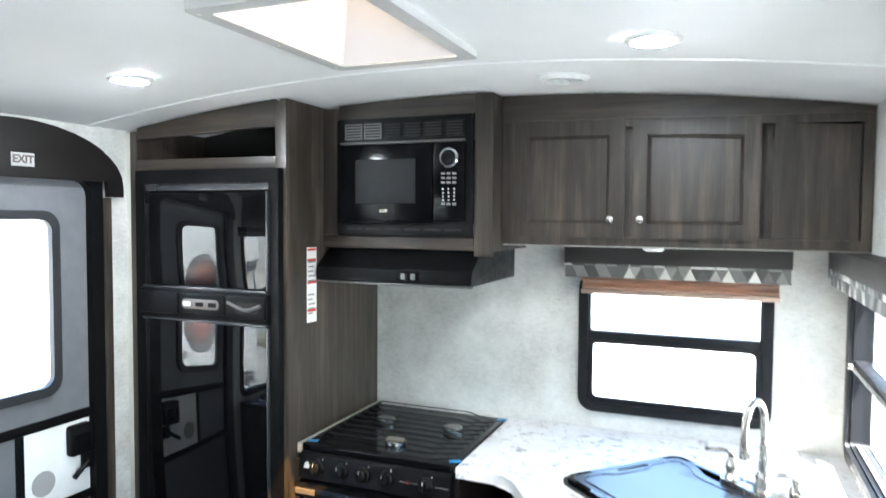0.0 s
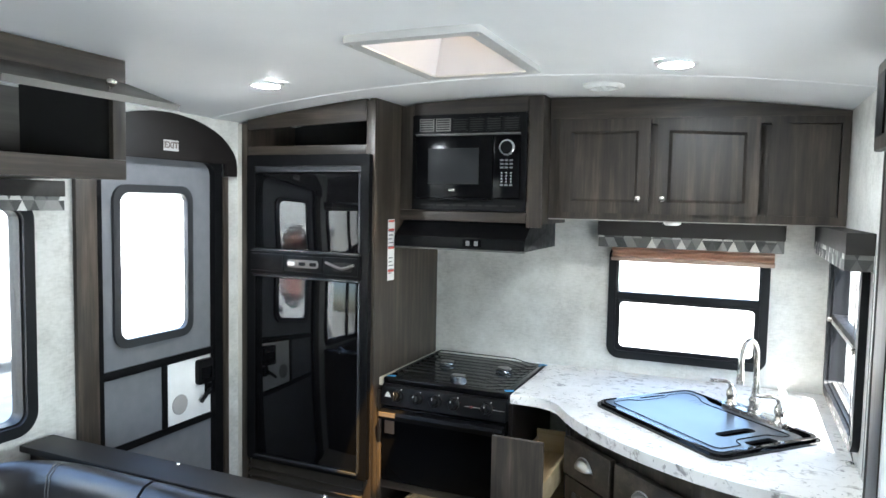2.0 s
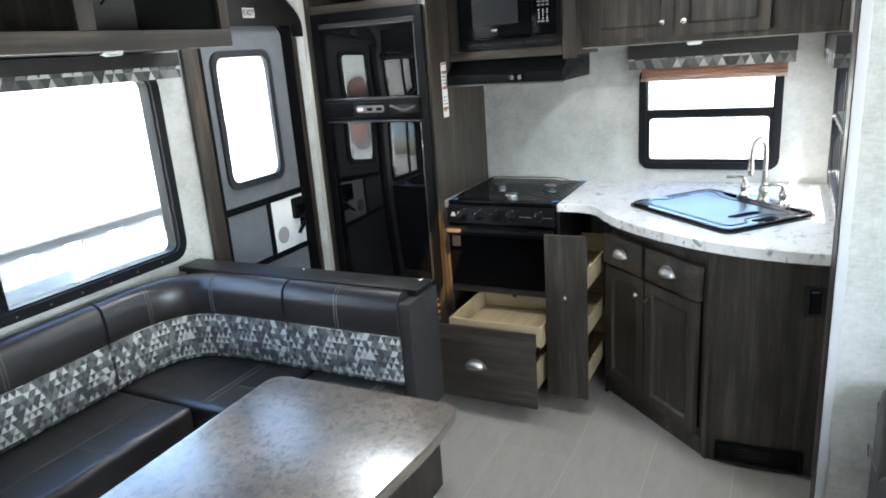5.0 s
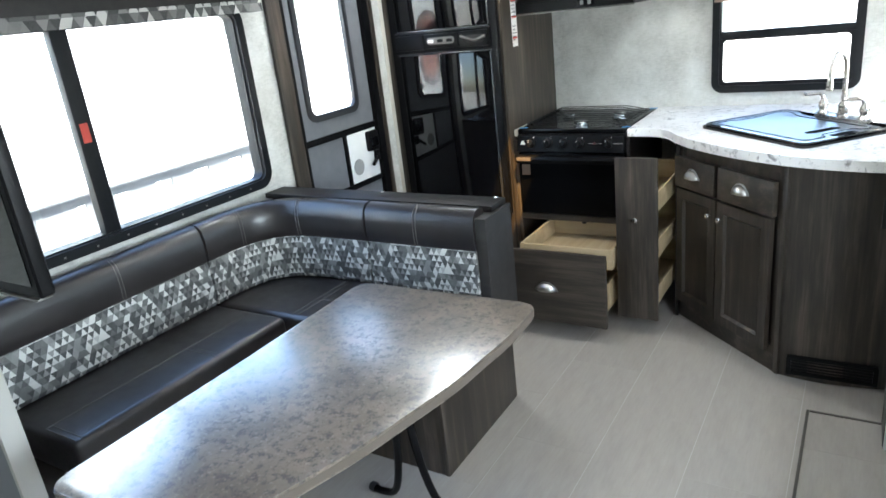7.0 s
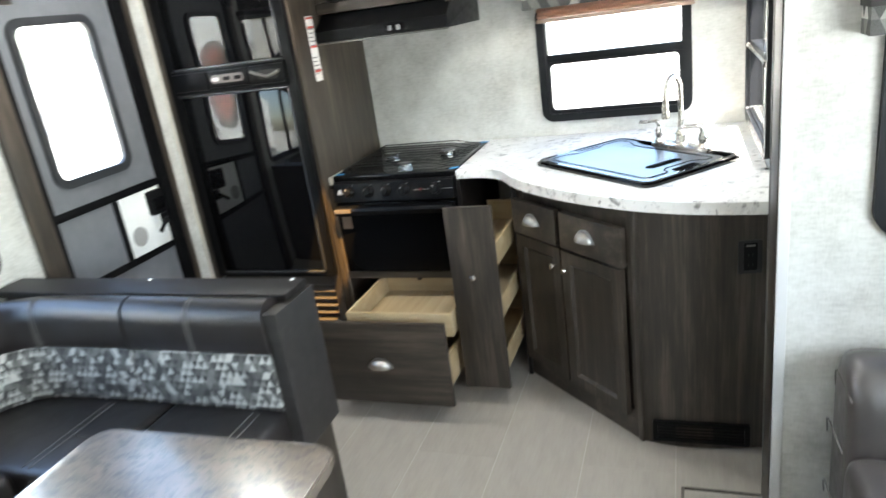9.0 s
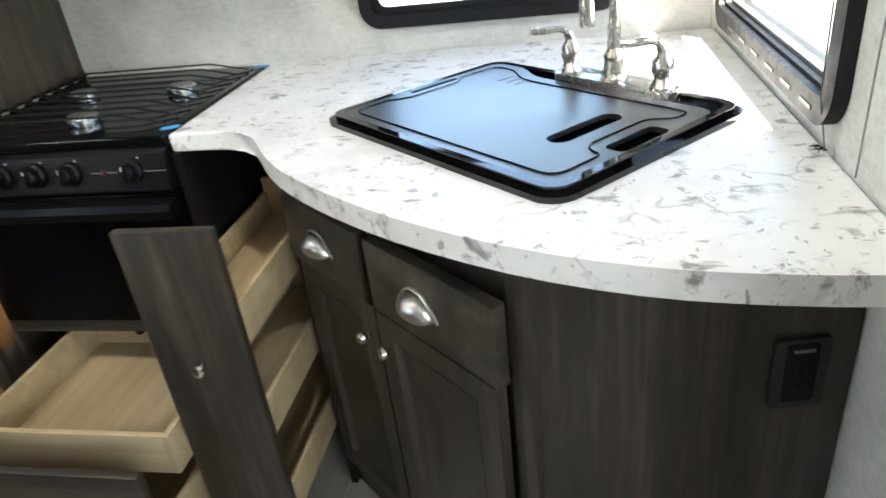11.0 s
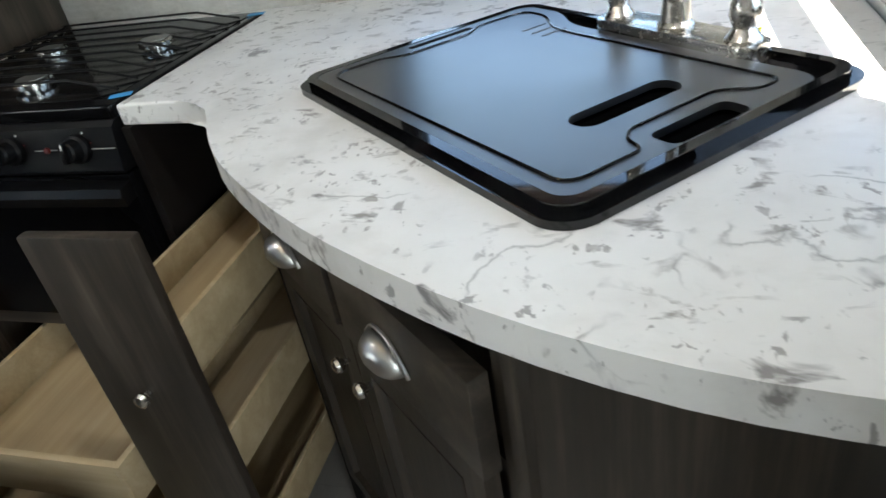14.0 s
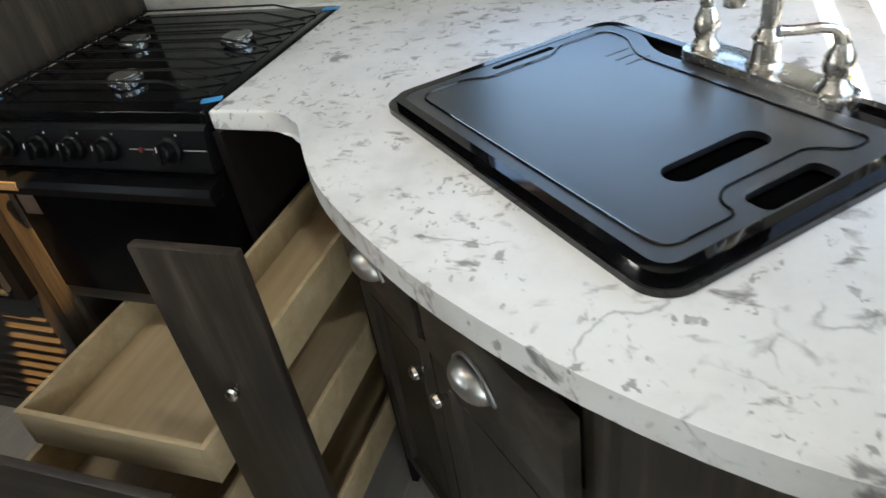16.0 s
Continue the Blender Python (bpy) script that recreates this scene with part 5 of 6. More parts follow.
# local x along the deck plate, local -y towards the board
part("deck_plate", extrude(rrect(-0.138, 0.138, -0.029, 0.029, 0.022, 6), 0.0, 0.024, XY, bev=0.005, M=MF), NICKEL, fa)
part("spout_base", lathe([(0.024, 0.022), (0.025, 0.028), (0.020, 0.034), (0.018, 0.060), (0.021, 0.066), (0.016, 0.074), (0.0125, 0.080), (0.0125, 0.12), (0, 0.121)], MF, 22), NICKEL, fa)
sp = smooth_line([(0, 0, 0.11), (0, 0, 0.21), (0.002, -0.006, 0.250), (0.012, -0.038, 0.282), (0.025, -0.080, 0.272), (0.031, -0.101, 0.230), (0.032, -0.103, 0.190)], 7)
part("spout", tube(sp, 0.0098, 14, M=MF), NICKEL, fa)
part("spray_head", lathe([(0.0, 0), (0.0125, 0), (0.0135, 0.010), (0.0115, 0.045), (0.0105, 0.056), (0, 0.056)], MF @ Matrix.Translation((0.032, -0.1035, 0.140)), 18), NICKEL, fa)
for sx_ in (-1, 1):
    H = MF @ Matrix.Translation((sx_ * 0.108, 0, 0.022))
    hn = part("handle", lathe([(0.022, 0.0), (0.023, 0.005), (0.018, 0.011), (0.014, 0.018), (0.019, 0.032), (0.018, 0.046), (0.012, 0.057), (0.010, 0.063), (0, 0.064)], H, 20), NICKEL, fa, "nickel bell-shaped handle")
    lv_ = smooth_line([(0, 0, 0.056), (-0.003, -0.006, 0.076), (-0.013, -0.020, 0.083), (-0.028, -0.044, 0.083), (-0.040, -0.066, 0.085)], 5)
    part("lever", tube(lv_, [0.009] * 6 + [0.0068] * (len(lv_) - 8) + [0.0078, 0.0078], 10, M=H), NICKEL, hn)
part("tag", box(0.100, 0.103, 0.028, 0.040, 0.000, 0.028, M=MF), YELLOW, fa, "small yellow tag")

wc = thing("wire_clip", (1.73, -0.845, 0.91), "small chrome clip with a thin wire at the wall", "clip")
part("clip", box(1.712, 1.7275, -0.858, -0.832, 0.9105, 0.922, 0.003), CHROME, wc)
for yy in (-0.838, -0.852):
    part("screw", lathe([(0, 0), (0.0055, 0), (0.005, 0.010), (0.0035, 0.013), (0, 0.013)], Matrix.Translation((1.713, yy, 0.9175)) @ Matrix.Rotation(radians(-90), 4, "Y"), 12), CHROME, wc)
part("wire", tube([(1.718, -0.845, 0.920), (1.704, -0.842, 0.99), (1.701, -0.840, 1.20), (1.701, -0.838, 1.47)], 0.0012, 6), GREYALU, wc)
ws = thing("trim", (1.73, -0.93, 0.91), "thin grey seam strip on the wall panel", "trim", kind="structure")
part("strip", box(1.7275, 1.7298, -0.9318, -0.9302, 0.912, 1.56), mat("seam_grey", (0.34, 0.335, 0.32), 0.6), ws)

# ---- entry door ----
ed = thing("door_1", (XL, -1.10, 0), "grey entry door with a bright window, black seals and a latch", "door", kind="structure")
DX = XL - 0.012
Y0, Y1 = -1.386, -0.812
part("jamb", ring(rrect(-1.402, -0.768, -0.01, 1.868, 0.05, 6), rrect(Y0 + 0.004, Y1 - 0.004, 0.03, 1.806, 0.055, 6), XL - 0.05, XL + 0.016, YZ, bev=0.004), BLACK, ed, "black door seal frame")
leaf = part("leaf", panel_with_holes(Y0, Y1, 0.03, 1.812, [(-1.298, -0.946, 1.108, 1.682)], DX - 0.016, DX, YZ), DOORGREY, ed, "grey textured door skin")
dw = part("window_frame", ring(rrect(-1.318, -0.926, 1.086, 1.702, 0.06, 8), rrect(-1.288, -0.956, 1.118, 1.672, 0.04, 8), DX - 0.010, DX + 0.012, YZ, bev=0.004), DOORFRAME, ed, "dark grey window frame")
pn = part("pane", extrude(rrect(-1.289, -0.955, 1.116, 1.674, 0.03), DX - 0.008, DX - 0.004, YZ), GLASS, dw)
pn.visible_shadow = False
for nm_, cy_, cz_, r0, r1, mt_ in (("decal_ring", -1.128, 1.335, 0.100, 0.155, DECAL_G), ("decal_disc", -1.128, 1.335, 0.0, 0.0995, DECAL_O), ("decal_dot", -0.988, 1.170, 0.0, 0.022, DECAL_G)):
    bm_ = ring(circle(cy_, cz_, r1, 40), circle(cy_, cz_, r0, 40), DX - 0.0035, DX - 0.0030, YZ) if r0 else extrude(circle(cy_, cz_, r1, 40), DX - 0.0035, DX - 0.0030, YZ)
    part(nm_, bm_, mt_, dw, "round printed window film")
for z0, z1 in ((0.980, 1.012), (0.694, 0.722)):
    part("cross_band", box(DX, DX + 0.010, Y0, Y1, z0, z1, 0.002), BLACK, ed)
part("upright_band", box(DX, DX + 0.009, -1.092, -1.066, 0.7225, 0.9795, 0.002), BLACK, ed)
part("latch_panel", box(DX, DX + 0.006, -1.0655, -0.822, 0.7225, 0.9795, 0.002), WHITE, ed, "white latch panel")
lt = part("latch", extrude(rrect(-0.915, -0.828, 0.862, 0.968, 0.012, 4), DX + 0.006, DX + 0.030, YZ, bev=0.004), BLACK, ed, "black door latch")
part("paddle", box(DX + 0.030, DX + 0.036, -0.902, -0.842, 0.884, 0.934, 0.003), ENAMEL, lt)
part("lever", tube([(DX + 0.01, -0.842, 0.832), (DX + 0.03, -0.850, 0.830), (DX + 0.032, -0.905, 0.790)], 0.009, 8), BLACK, ed)
part("lever_boss", box(DX + 0.006, DX + 0.024, -0.860, -0.826, 0.806, 0.858, 0.004), BLACK, ed)
part("deadbolt_print", extrude(circle(-1.000, 0.800, 0.042, 24), DX + 0.006, DX + 0.008, YZ), SIGN, ed)
arch_pts = [(-0.692, 1.752), (-0.692, 1.79)] + [(-1.092 + 0.400 * math.cos(radians(a)), 1.79 + 0.197 * math.sin(radians(a))) for a in range(10, 180, 10)] + [(-1.492, 1.79), (-1.492, 1.752), (-1.396, 1.752), (-1.396, 1.808), (-0.760, 1.808), (-0.760, 1.752)]
hdr = tagged(part("door_header", extrude(arch_pts, XL + 0.0165, XL + 0.034, YZ, bev=0.004), BROWNPL), "dark brown arched header board over the entry door", "door header", kind="structure")
ORG[hdr] = Vector((0, 0, 0))
solid("trim", box(XL + 0.001, XL + 0.020, -1.488, -1.403, 0.0, 1.750, 0.004), WOOD, "dark wood casing beside the entry door")
solid("trim", box(XL + 0.001, XL + 0.022, -0.767, -0.735, 0.0, 1.750, 0.004), WOOD, "dark wood casing beside the entry door")
sg = thing("exit_sign", (XL + 0.035, -1.078, 1.84), "small white EXIT sign on the door header", "sign")
part("plate", box(XL + 0.0345, XL + 0.037, -1.116, -1.040, 1.838, 1.880, 0.001), SIGN, sg)


def text_mesh(s, size, M):
    cu = bpy.data.curves.new("text", "FONT")
    cu.body, cu.size, cu.extrude, cu.offset = s, size, 0.0005, 0.0012
    cu.align_x, cu.align_y = "CENTER", "CENTER"
    ob = new("text", cu)
    bpy.context.view_layer.update()
    me = bpy.data.meshes.new_from_object(ob.evaluated_get(bpy.context.evaluated_depsgraph_get()))
    bpy.data.objects.remove(ob)
    bm_ = bmesh.new()
    bm_.from_mesh(me)
    bm_.transform(M)
    return bm_


part("lettering", text_mesh("EXIT", 0.034, Matrix.Translation((XL + 0.0378, -1.078, 1.859)) @ Matrix.Rotation(radians(90), 4, "Z") @ Matrix.Rotation(radians(90), 4, "X")), mat("exit_print", (0.10, 0.075, 0.07), 0.5), sg)

# ---- overhead cabinets over the dinette, doors flipped up ----
OX = -0.285
oc = thing("overhead_cabinet", (-0.45, -2.4, 1.70), "dark grey-brown overhead cabinet with flip-up doors standing open", "cabinet")
OY0, OY1 = -3.12, -1.646
OT = ceil_z(OX) - 0.006
part("bottom", box(XL + 0.001, OX, OY0, OY1, 1.708, 1.724), WOOD_Y, oc)
part("bottom_rail", box(OX, OX + 0.018, OY0, OY1, 1.704, 1.762, 0.003), WOOD_Y, oc)
part("top_rail", box(OX, OX + 0.018, OY0, OY1, 1.982, OT, 0.002), WOOD_Y, oc)
part("end_panel", extrude([(XL + 0.001, 1.7245), (OX, 1.7245), (OX, OT), (XL + 0.001, ceil_z(XL) - 0.006)], OY1 - 0.018, OY1, XZ), WOOD, oc)
part("stile", box(OX, OX + 0.018, OY1 - 0.045, OY1, 1.7625, 1.9815, 0.003), WOOD, oc)
part("mid_stile", box(OX, OX + 0.018, -2.250, -2.190, 1.7625, 1.9815, 0.003), WOOD, oc)
part("divider", box(XL + 0.002, OX, -2.230, -2.214, 1.7245, 2.00), WOOD, oc)
part("back", box(XL + 0.001, XL + 0.006, OY0, OY1 - 0.019, 1.7245, ceil_z(XL) - 0.008), wood_mat("cabinet_lining", "y", (0.085, 0.076, 0.066), (0.115, 0.105, 0.092), (0.145, 0.133, 0.118), 0.5), oc, "plain taupe cabinet lining")
# added sheet that paints the shade on the end panel's inner face
part("shadow_liner", box(XL + 0.007, OX - 0.01, OY1 - 0.024, OY1 - 0.019, 1.725, 2.0), RECESS_SHADE, oc)
for y0, y1, tilt in ((-2.150, -1.650, 71), (-3.05, -2.205, 71)):
    M = Matrix.Translation((OX + 0.022, 0, 1.975)) @ Matrix.Rotation(radians(-tilt), 4, "Y") @ Matrix.Translation((0, 0, -0.212))
    fd = part("flip_door", box(-0.009, 0.009, y0, y1, 0.0, 0.206, 0.004, M=M), WOOD_Y, oc, "flip-up cabinet door, open")
    part("edge_band", box(-0.0085, 0.0085, y0, y1, -0.005, -0.0005, M=M), GREYALU, fd)
    knob(fd, (0, 0, 0), M @ Matrix.Translation((0.009, y0 + 0.30, 0.035)) @ Matrix.Rotation(radians(90), 4, "Z"))
    p_lo, p_hi = Vector((OX - 0.012, y0 + 0.012, 1.838)), M @ Vector((-0.012, y0 + 0.012, 0.10))
    part("gas_strut", tube([tuple(p_hi), tuple(p_lo.lerp(p_hi, 0.3))], 0.0085, 10), BLACK, fd)
    part("strut_rod", tube([tuple(p_lo.lerp(p_hi, 0.3)), tuple(p_lo)], 0.004, 8), BLACK, fd)
pk2 = thing("under_cabinet_light", (-0.42, -2.3, 1.70), "small round under-cabinet puck light", "lamp")
part("puck", lathe([(0, 0), (0.034, 0), (0.034, 0.008), (0.026, 0.014), (0, 0.015)], Matrix.Translation((-0.40, -2.05, 1.7075)) @ Matrix.Rotation(math.pi, 4, "X"), 24), WHITE, pk2)

# ---- dinette ----
PT = 0.862
hw = thing("dinette_partition", (-0.1, -1.63, 0), "dark brown half-height partition with a flat ledge behind the dinette", "partition")
part("panel", box(XL + 0.024, 0.3855, -1.672, -1.598, 0.0, PT - 0.023, 0.003), WOOD, hw)
part("ledge", box(XL + 0.024, 0.432, -1.708, -1.590, PT - 0.022, PT, 0.004), BROWNPL, hw, "dark brown flat ledge")
part("end_board", box(0.4005, 0.444, -1.785, -1.580, 0.402, PT - 0.023, 0.004), BOARD_DARK, hw)
for xx in (-0.12, 0.395):
    part("bolt", lathe([(0, 0), (0.008, 0), (0.007, 0.004), (0, 0.005)], Matrix.Translation((xx, -1.602, PT)), 12), NICKEL, hw)
bb = thing("bench_base", (-0.1, -1.9, 0), "dark grey-brown wood dinette bench base", "bench")
part("end_panel", box(0.386, 0.404, -2.132, -1.575, 0.0, 0.400, 0.003), WOOD, bb)
part("front_panel", box(-0.262, 0.3855, -2.130, -2.112, 0.0, 0.400, 0.002), WOOD, bb)
part("side_front", box(-0.280, -0.2625, -3.10, -2.112, 0.0, 0.400, 0.002), WOOD, bb)
part("top_board", box(XL + 0.003, 0.3855, -2.111, -1.7355, 0.385, 0.400), WOOD_X, bb)
part("top_board", box(XL + 0.003, -0.281, -3.10, -2.1115, 0.385, 0.400), WOOD_X, bb)


def seat_cushion(name, x0, x1, y0, y1, seams, label, trim_end=False):
    c = thing(name, ((x0 + x1) / 2, (y0 + y1) / 2, 0.40), label, "seat cushion", "dinette seat cushions")
    bm_ = box(x0, x1, y0, y1, 0.402, 0.532, 0.028, 5)
    part("cover", bm_, LEATHER, c, smooth=50)
    for a, b in seams:
        part("stitching", tube([(*a, 0.5322), (*b, 0.5322)], 0.0016, 5), STITCH, c)
    return c


seat_cushion("seat_cushion", XL + 0.02, -0.235, -2.98, -2.14, [((-0.40, -2.947), (-0.25, -2.947)), ((-0.40, -2.965), (-0.25, -2.965)), ((-0.40, -2.96), (-0.40, -2.16)), ((-0.40, -2.447), (-0.25, -2.447)), ((-0.40, -2.465), (-0.25, -2.465))], "dark brown leatherette bench seat cushion under the window")
seat_cushion("seat_cushion", XL + 0.02, 0.0, -2.135, -1.735, [((-0.2, -2.12), (-0.2, -1.80)), ((-0.225, -2.12), (-0.225, -1.80)), ((-0.2, -1.97), (-0.01, -1.97))], "dark brown leatherette corner seat cushion")
seat_cushion("seat_cushion", 0.004, 0.398, -2.150, -1.745, [((0.30, -2.13), (0.30, -1.80)), ((0.325, -2.13), (0.325, -1.80))], "dark brown leatherette bench seat cushion with pale piping")


def back_cushion(path, seams, label):
    """A padded back: leatherette over a patterned lower band; the room is to the path's right."""
    c = thing("back_cushion", (path[0][0], path[0][1], 0.52), label, "back cushion", "dinette back cushions")
    pts = [tuple(p) for p in smooth_line([Vector(p) for p in path], 6)]
    back_ = 0.035
    up = [(back_, 0.535), (back_, 0.845), (0.022, 0.858), (0.002, 0.866), (-0.026, 0.861), (-0.047, 0.842), (-0.056, 0.80), (-0.057, 0.755), (-0.053, 0.722), (-0.046, 0.714), (-0.035, 0.714), (-0.02, 0.535)]
    part("upper", sweep(up, pts), LEATHER, c, "dark brown leatherette upper", smooth=70)
    lo = [(-0.048, 0.536), (-0.055, 0.555), (-0.058, 0.62), (-0.056, 0.68), (-0.050, 0.716), (-0.03, 0.716), (-0.015, 0.536)]
    part("patterned_band", sweep(lo, pts, uv=True), FABRIC, c, "grey triangle patterned fabric band", smooth=70)
    L = len(pts)
    for s in seams:
        i = int(s * (L - 1))
        p, q = Vector(pts[i]), Vector(pts[min(i + 1, L - 1)])
        d = (q - p).normalized()
        nr = Vector((-d.y, d.x))
        for off in (-0.006, 0.006):
            line = [(p.x + d.x * off + nr.x * o * 1.01, p.y + d.y * off + nr.y * o * 1.01, z * 1.0006) for o, z in ((0.0, 0.8665), (-0.027, 0.8620), (-0.0485, 0.8425), (-0.0575, 0.80), (-0.0585, 0.755), (-0.0545, 0.722))]
            part("stitching", tube(line, 0.0014, 5), STITCH, c)
    return c


back_cushion([(-0.640, -2.985), (-0.640, -2.70), (-0.640, -2.155)], [0.68], "dark brown leatherette back cushion with a grey triangle patterned band")
back_cushion([(-0.640, -2.145), (-0.638, -2.00), (-0.600, -1.865), (-0.51, -1.775), (-0.37, -1.742), (-0.088, -1.738)], [0.29, 0.75], "curved dark brown leatherette corner cushion with a grey patterned band")
back_cushion([(-0.078, -1.738), (0.15, -1.738), (0.398, -1.738)], [0.52], "dark brown leatherette back cushion with a grey triangle patterned band")

tb = thing("dinette_table", (0.52, -2.75, 0), "dinette table with a brown granite-look top on folding black legs", "table")
tout = rounded([(0.190, -2.180), (0.800, -2.168), (0.808, -2.36), (0.786, -2.62), (0.728, -2.90), (0.620, -3.240), (0.205, -3.250), (0.205, -2.75)], 0.05, 6)
part("tabletop", extrude(tout, 0.708, 0.738, XY, bev=0.004), TABLE, tb)
part("edge_band", ring([(0.52 + (u - 0.52) * 1.006, -2.75 + (v + 2.75) * 1.004) for u, v in tout], [(0.52 + (u - 0.52) * 0.992, -2.75 + (v + 2.75) * 0.995) for u, v in tout], 0.713, 0.732, XY), mat("table_edge", (0.115, 0.092, 0.070), 0.4), tb, "tan table edge band")
for yb in (-2.33, -3.08):
    for sg_ in (-1, 1):
        leg = smooth_line([(0.39 + 0.020 * sg_, yb - 0.02, 0.705), (0.39 + 0.024 * sg_, yb - 0.01, 0.45), (0.39 + 0.045 * sg_, yb + 0.005, 0.20), (0.39 + 0.085 * sg_, yb + 0.018, 0.055), (0.39 + 0.15 * sg_, yb + 0.03, 0.018), (0.39 + 0.195 * sg_, yb + 0.035, 0.016)], 5)
        lg = part("leg", tube(leg, 0.013, 10), ENAMEL, tb, "bent black tube leg")
        part("foot_cap", tube([(0.39 + 0.185 * sg_, yb + 0.034, 0.017), (0.39 + 0.205 * sg_, yb + 0.036, 0.017)], 0.0165, 10), RUBBER, lg)
    part("hinge_plate", box(0.30, 0.48, yb - 0.06, yb + 0.02, 0.700, 0.7075), BLACK, tb)

# ---- near partition with a television ----
solid("wall_partition", box(XL + 0.001, -0.118, -3.18, -3.135, 0.0, ceil_z(XL) - 0.004), mat("partition_grey", (0.15, 0.155, 0.165), 0.55), "grey partition wall beside the dinette")
solid("trim", box(-0.1175, -0.100, -3.183, -3.132, 0.0, ceil_z(-0.5) + 0.02, 0.003), mat("partition_strip", (0.40, 0.38, 0.34), 0.55), "cream edge strip on the partition wall")
tv = thing("television", (0.0, -3.23, 1.08), "thin black television on a wall arm, switched off", "television")
part("case", box(-0.44, 0.362, -3.215, -3.185, 1.150, 1.62, 0.010, 3), BLACK, tv)
part("screen", box(-0.425, 0.347, -3.2175, -3.2152, 1.175, 1.605), GLOSS, tv)
part("bottom_edge", box(-0.43, 0.352, -3.217, -3.190, 1.1465, 1.1505, 0.001), GREYALU, tv, "thin silver bottom edge")
part("arm", box(-0.22, -0.16, -3.1845, -3.1805, 1.30, 1.45), BLACK, tv)

# ---- sofa in the slide-out ----
so = thing("sofa", (2.2, -2.1, 0), "dark brown leatherette sofa with padded arms and pale stitching", "sofa")
arm = [(-1.480, 0.03), (-1.472, 0.52), (-1.485, 0.598), (-1.520, 0.648), (-1.570, 0.665), (-1.630, 0.652), (-1.670, 0.608), (-1.685, 0.54), (-1.690, 0.03)]
part("arm", extrude(arm, 1.812, 2.58, YZ, bev=0.055, seg=6), LEATHER2, so, "padded sofa arm", smooth=60)
arm2 = [(-4.40 + (y + 1.46) * -1, z) for y, z in arm][::-1]
part("arm", extrude(arm2, 1.812, 2.58, YZ, bev=0.03, seg=4), LEATHER2, so, "padded sofa arm", smooth=60)
for k, (y0, y1) in enumerate(((-2.48, -1.68), (-3.40, -2.50), (-4.19, -3.42))):
    part("seat", box(1.80, 2.40, y0, y1, 0.25, 0.47, 0.05, 5), LEATHER2, so, smooth=60)
    for z0, z1, xx in ((0.44, 0.62, 2.32), (0.60, 0.78, 2.36), (0.76, 0.93, 2.40)):
        part("back_roll", box(xx, xx + 0.20, y0 + 0.005, y1 - 0.005, z0, z1, 0.05, 5), LEATHER2, so, smooth=60)
part("base", box(1.83, 2.56, -4.19, -1.68, 0.03, 0.249, 0.01), LEATHER2, so)
for z_, o in ((0.59, 0.0), (0.45, 0.012), (0.26, 0.012)):
    ln = smooth_line([(1.821 - o, -1.475, z_ - 0.07), (1.815 - o, -1.495, z_ - 0.02), (1.813 - o, -1.54, z_), (1.813 - o, -1.60, z_ + 0.004), (1.817 - o, -1.665, z_ - 0.002)], 5)
    part("stitching", tube(ln, 0.0022, 6), STITCH, so)

# ---- fire extinguisher by the door ----
fe = thing("fire_extinguisher", (-0.56, -0.775, 0.0), "small red fire extinguisher with a white label and black nozzle", "extinguisher")
ME = Matrix.Translation((-0.560, -0.775, 0.0))
part("cylinder", lathe([(0, 0), (0.040, 0), (0.043, 0.006), (0.043, 0.24), (0.036, 0.268), (0.020, 0.285), (0.018, 0.30), (0, 0.301)], ME, 24), RED, fe)
part("label", lathe([(0.0432, 0.06), (0.0436, 0.06), (0.0436, 0.19), (0.0432, 0.19)], ME, 24), PAPER, fe)
part("valve", lathe([(0, 0.30), (0.016, 0.30), (0.016, 0.335), (0, 0.336)], ME, 14), BLACK, fe)
part("grip", box(-0.012, 0.012, -0.06, 0.03, 0.336, 0.352, 0.004, M=ME), BLACK, fe)
part("nozzle", tube([(0, 0.016, 0.32), (0, 0.045, 0.30), (0, 0.05, 0.26)], 0.008, 8, M=ME), BLACK, fe)

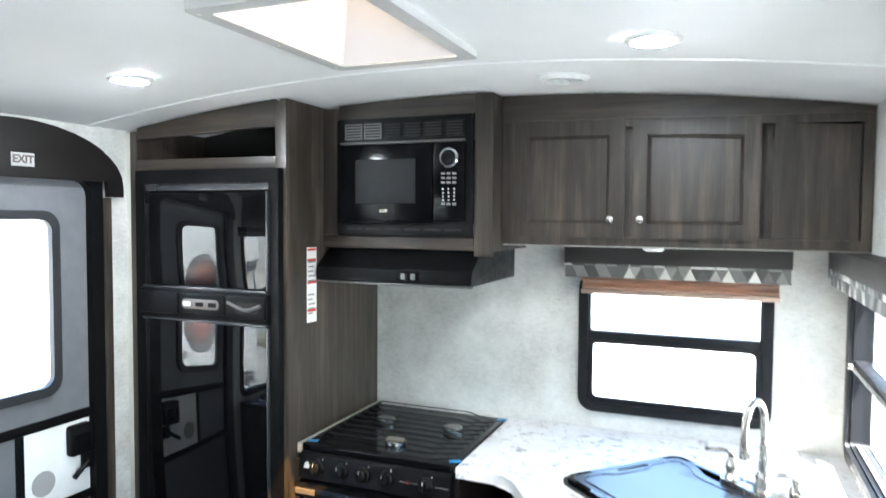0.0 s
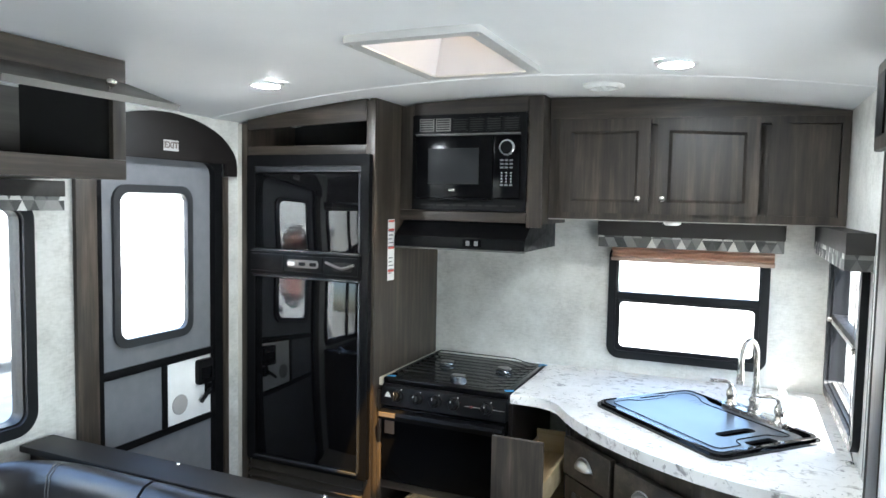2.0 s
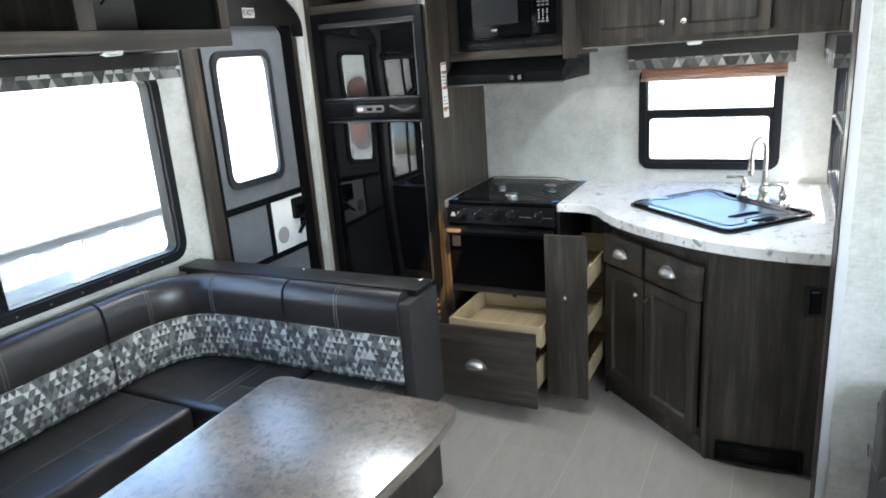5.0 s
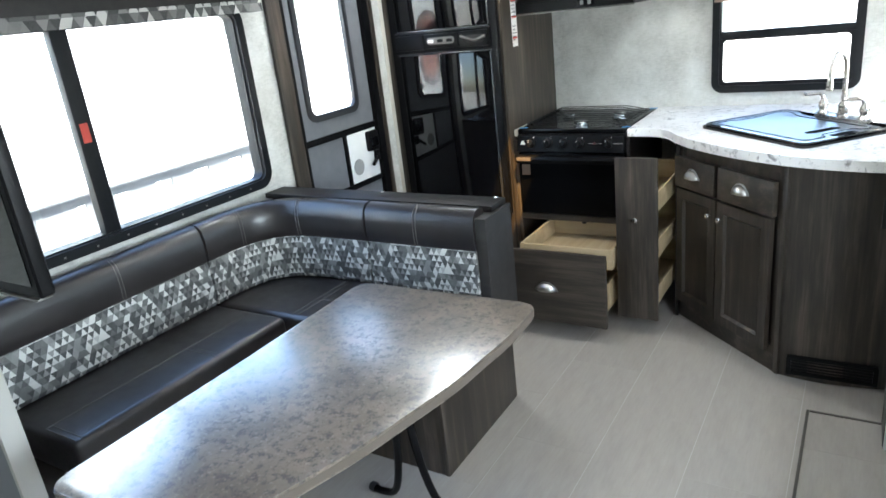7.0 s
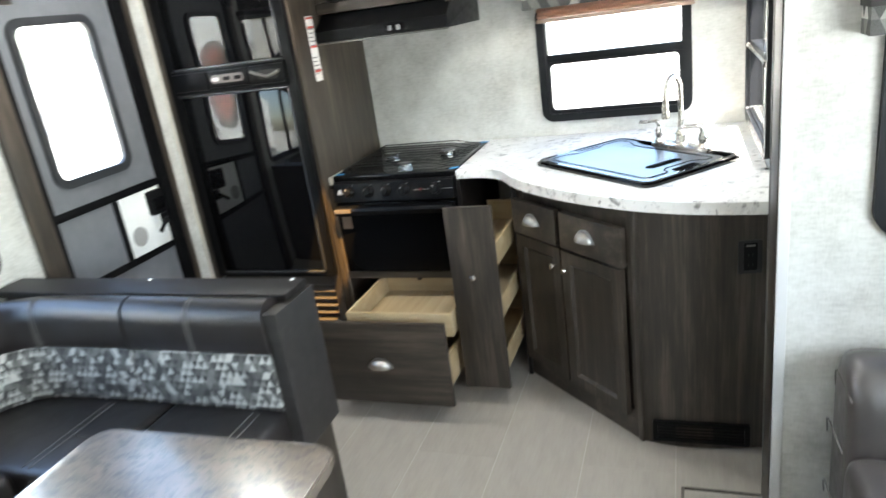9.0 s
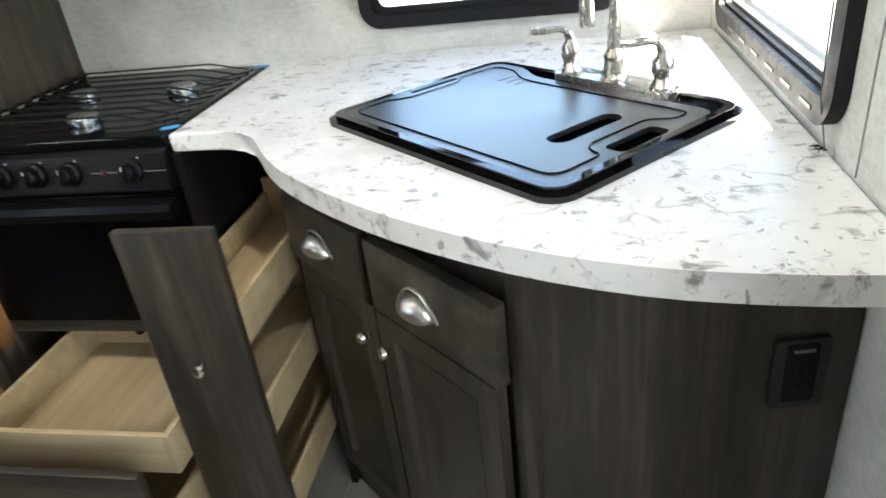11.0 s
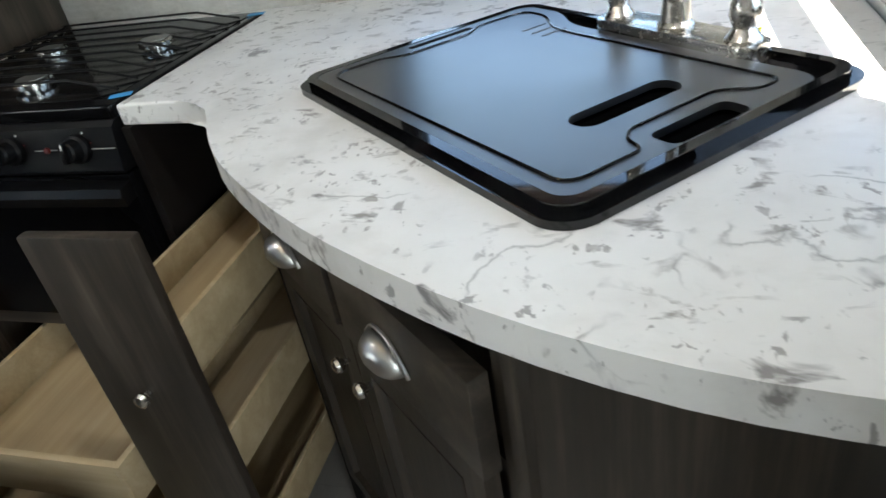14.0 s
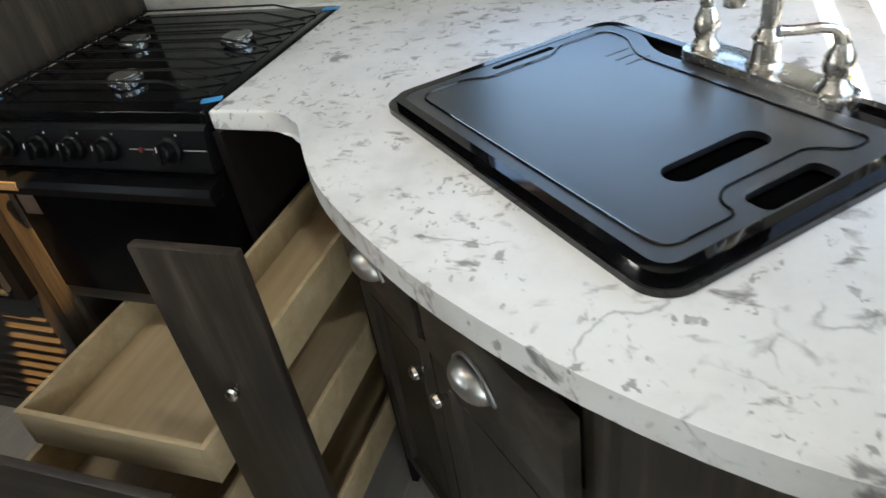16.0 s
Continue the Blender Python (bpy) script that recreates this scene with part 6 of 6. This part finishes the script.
# ---- outside ----
solid("ground", panel_with_holes(-400, 400, -400, 400, [], -1.0, -0.75, XY), GROUND, "pale gravel lot")
nb = thing("parked_trailer", (-4.6, -5.5, -0.75), "white travel trailer parked alongside on the lot", "trailer")
part("body", box(-7.0, -4.6, -10.5, 1.5, -0.15, 2.5, 0.06), SHELL, nb)
part("skirt", box(-4.615, -4.585, -10.3, 1.3, -0.15, 0.05), CHASSIS, nb)
for yy in (-3.2, -4.1):
    wh = part("wheel", lathe([(0, 0), (0.2, 0), (0.33, 0.02), (0.34, 0.2), (0, 0.2)], Matrix.Translation((-4.75, yy, -0.41)) @ Matrix.Rotation(radians(90), 4, "Y"), 24), RUBBER, nb)
# perforated steel beam of a trailer chassis beyond the dinette window
cb = thing("chassis_beam", (-2.6, -2.5, -0.75), "grey perforated steel trailer chassis standing outside", "chassis")
for k, (xx, zz_) in enumerate(((-2.0, 0.66), (-2.9, 0.46))):
    hl = [(-4.4 + 0.28 * i, -4.4 + 0.28 * i + 0.12, zz_ + 0.05, zz_ + 0.10) for i in range(14)]
    part("beam", panel_with_holes(-4.6, -0.4, zz_, zz_ + 0.15, hl, xx, xx + 0.02, YZ), CHASSIS, cb)
    part("flange", box(xx - 0.03, xx + 0.04, -4.6, -0.4, zz_ + 0.1505, zz_ + 0.162), CHASSIS, cb)
    for yy in (-4.4, -0.7):
        part("support", box(xx, xx + 0.06, yy, yy + 0.08, -0.75, zz_ - 0.0005), SHELL, cb)

# ---- floor tiles, last ----
tile = bmesh.new()
TW, TL, GAP = 0.3048, 0.6096, 0.0026
box(0, TW - GAP, 0, TL - 0.0005, -0.0007, 0.0, 0.0, 1, bm=tile)
tile_me = bpy.data.meshes.new("tile")
tile.to_mesh(tile_me)
tile.free()
tile_me.materials.append(FLOOR)
for i in range(11):
    for j in range(10):
        x = XL + TW * i
        y = -TL * (j + 1) + (0.3048 if i % 2 else 0.0)
        if y > -0.001 or x + TW > 2.75:
            continue
        to_ = new("tile", tile_me)
        to_.location = (x, y, 0)
        to_.parent = floor
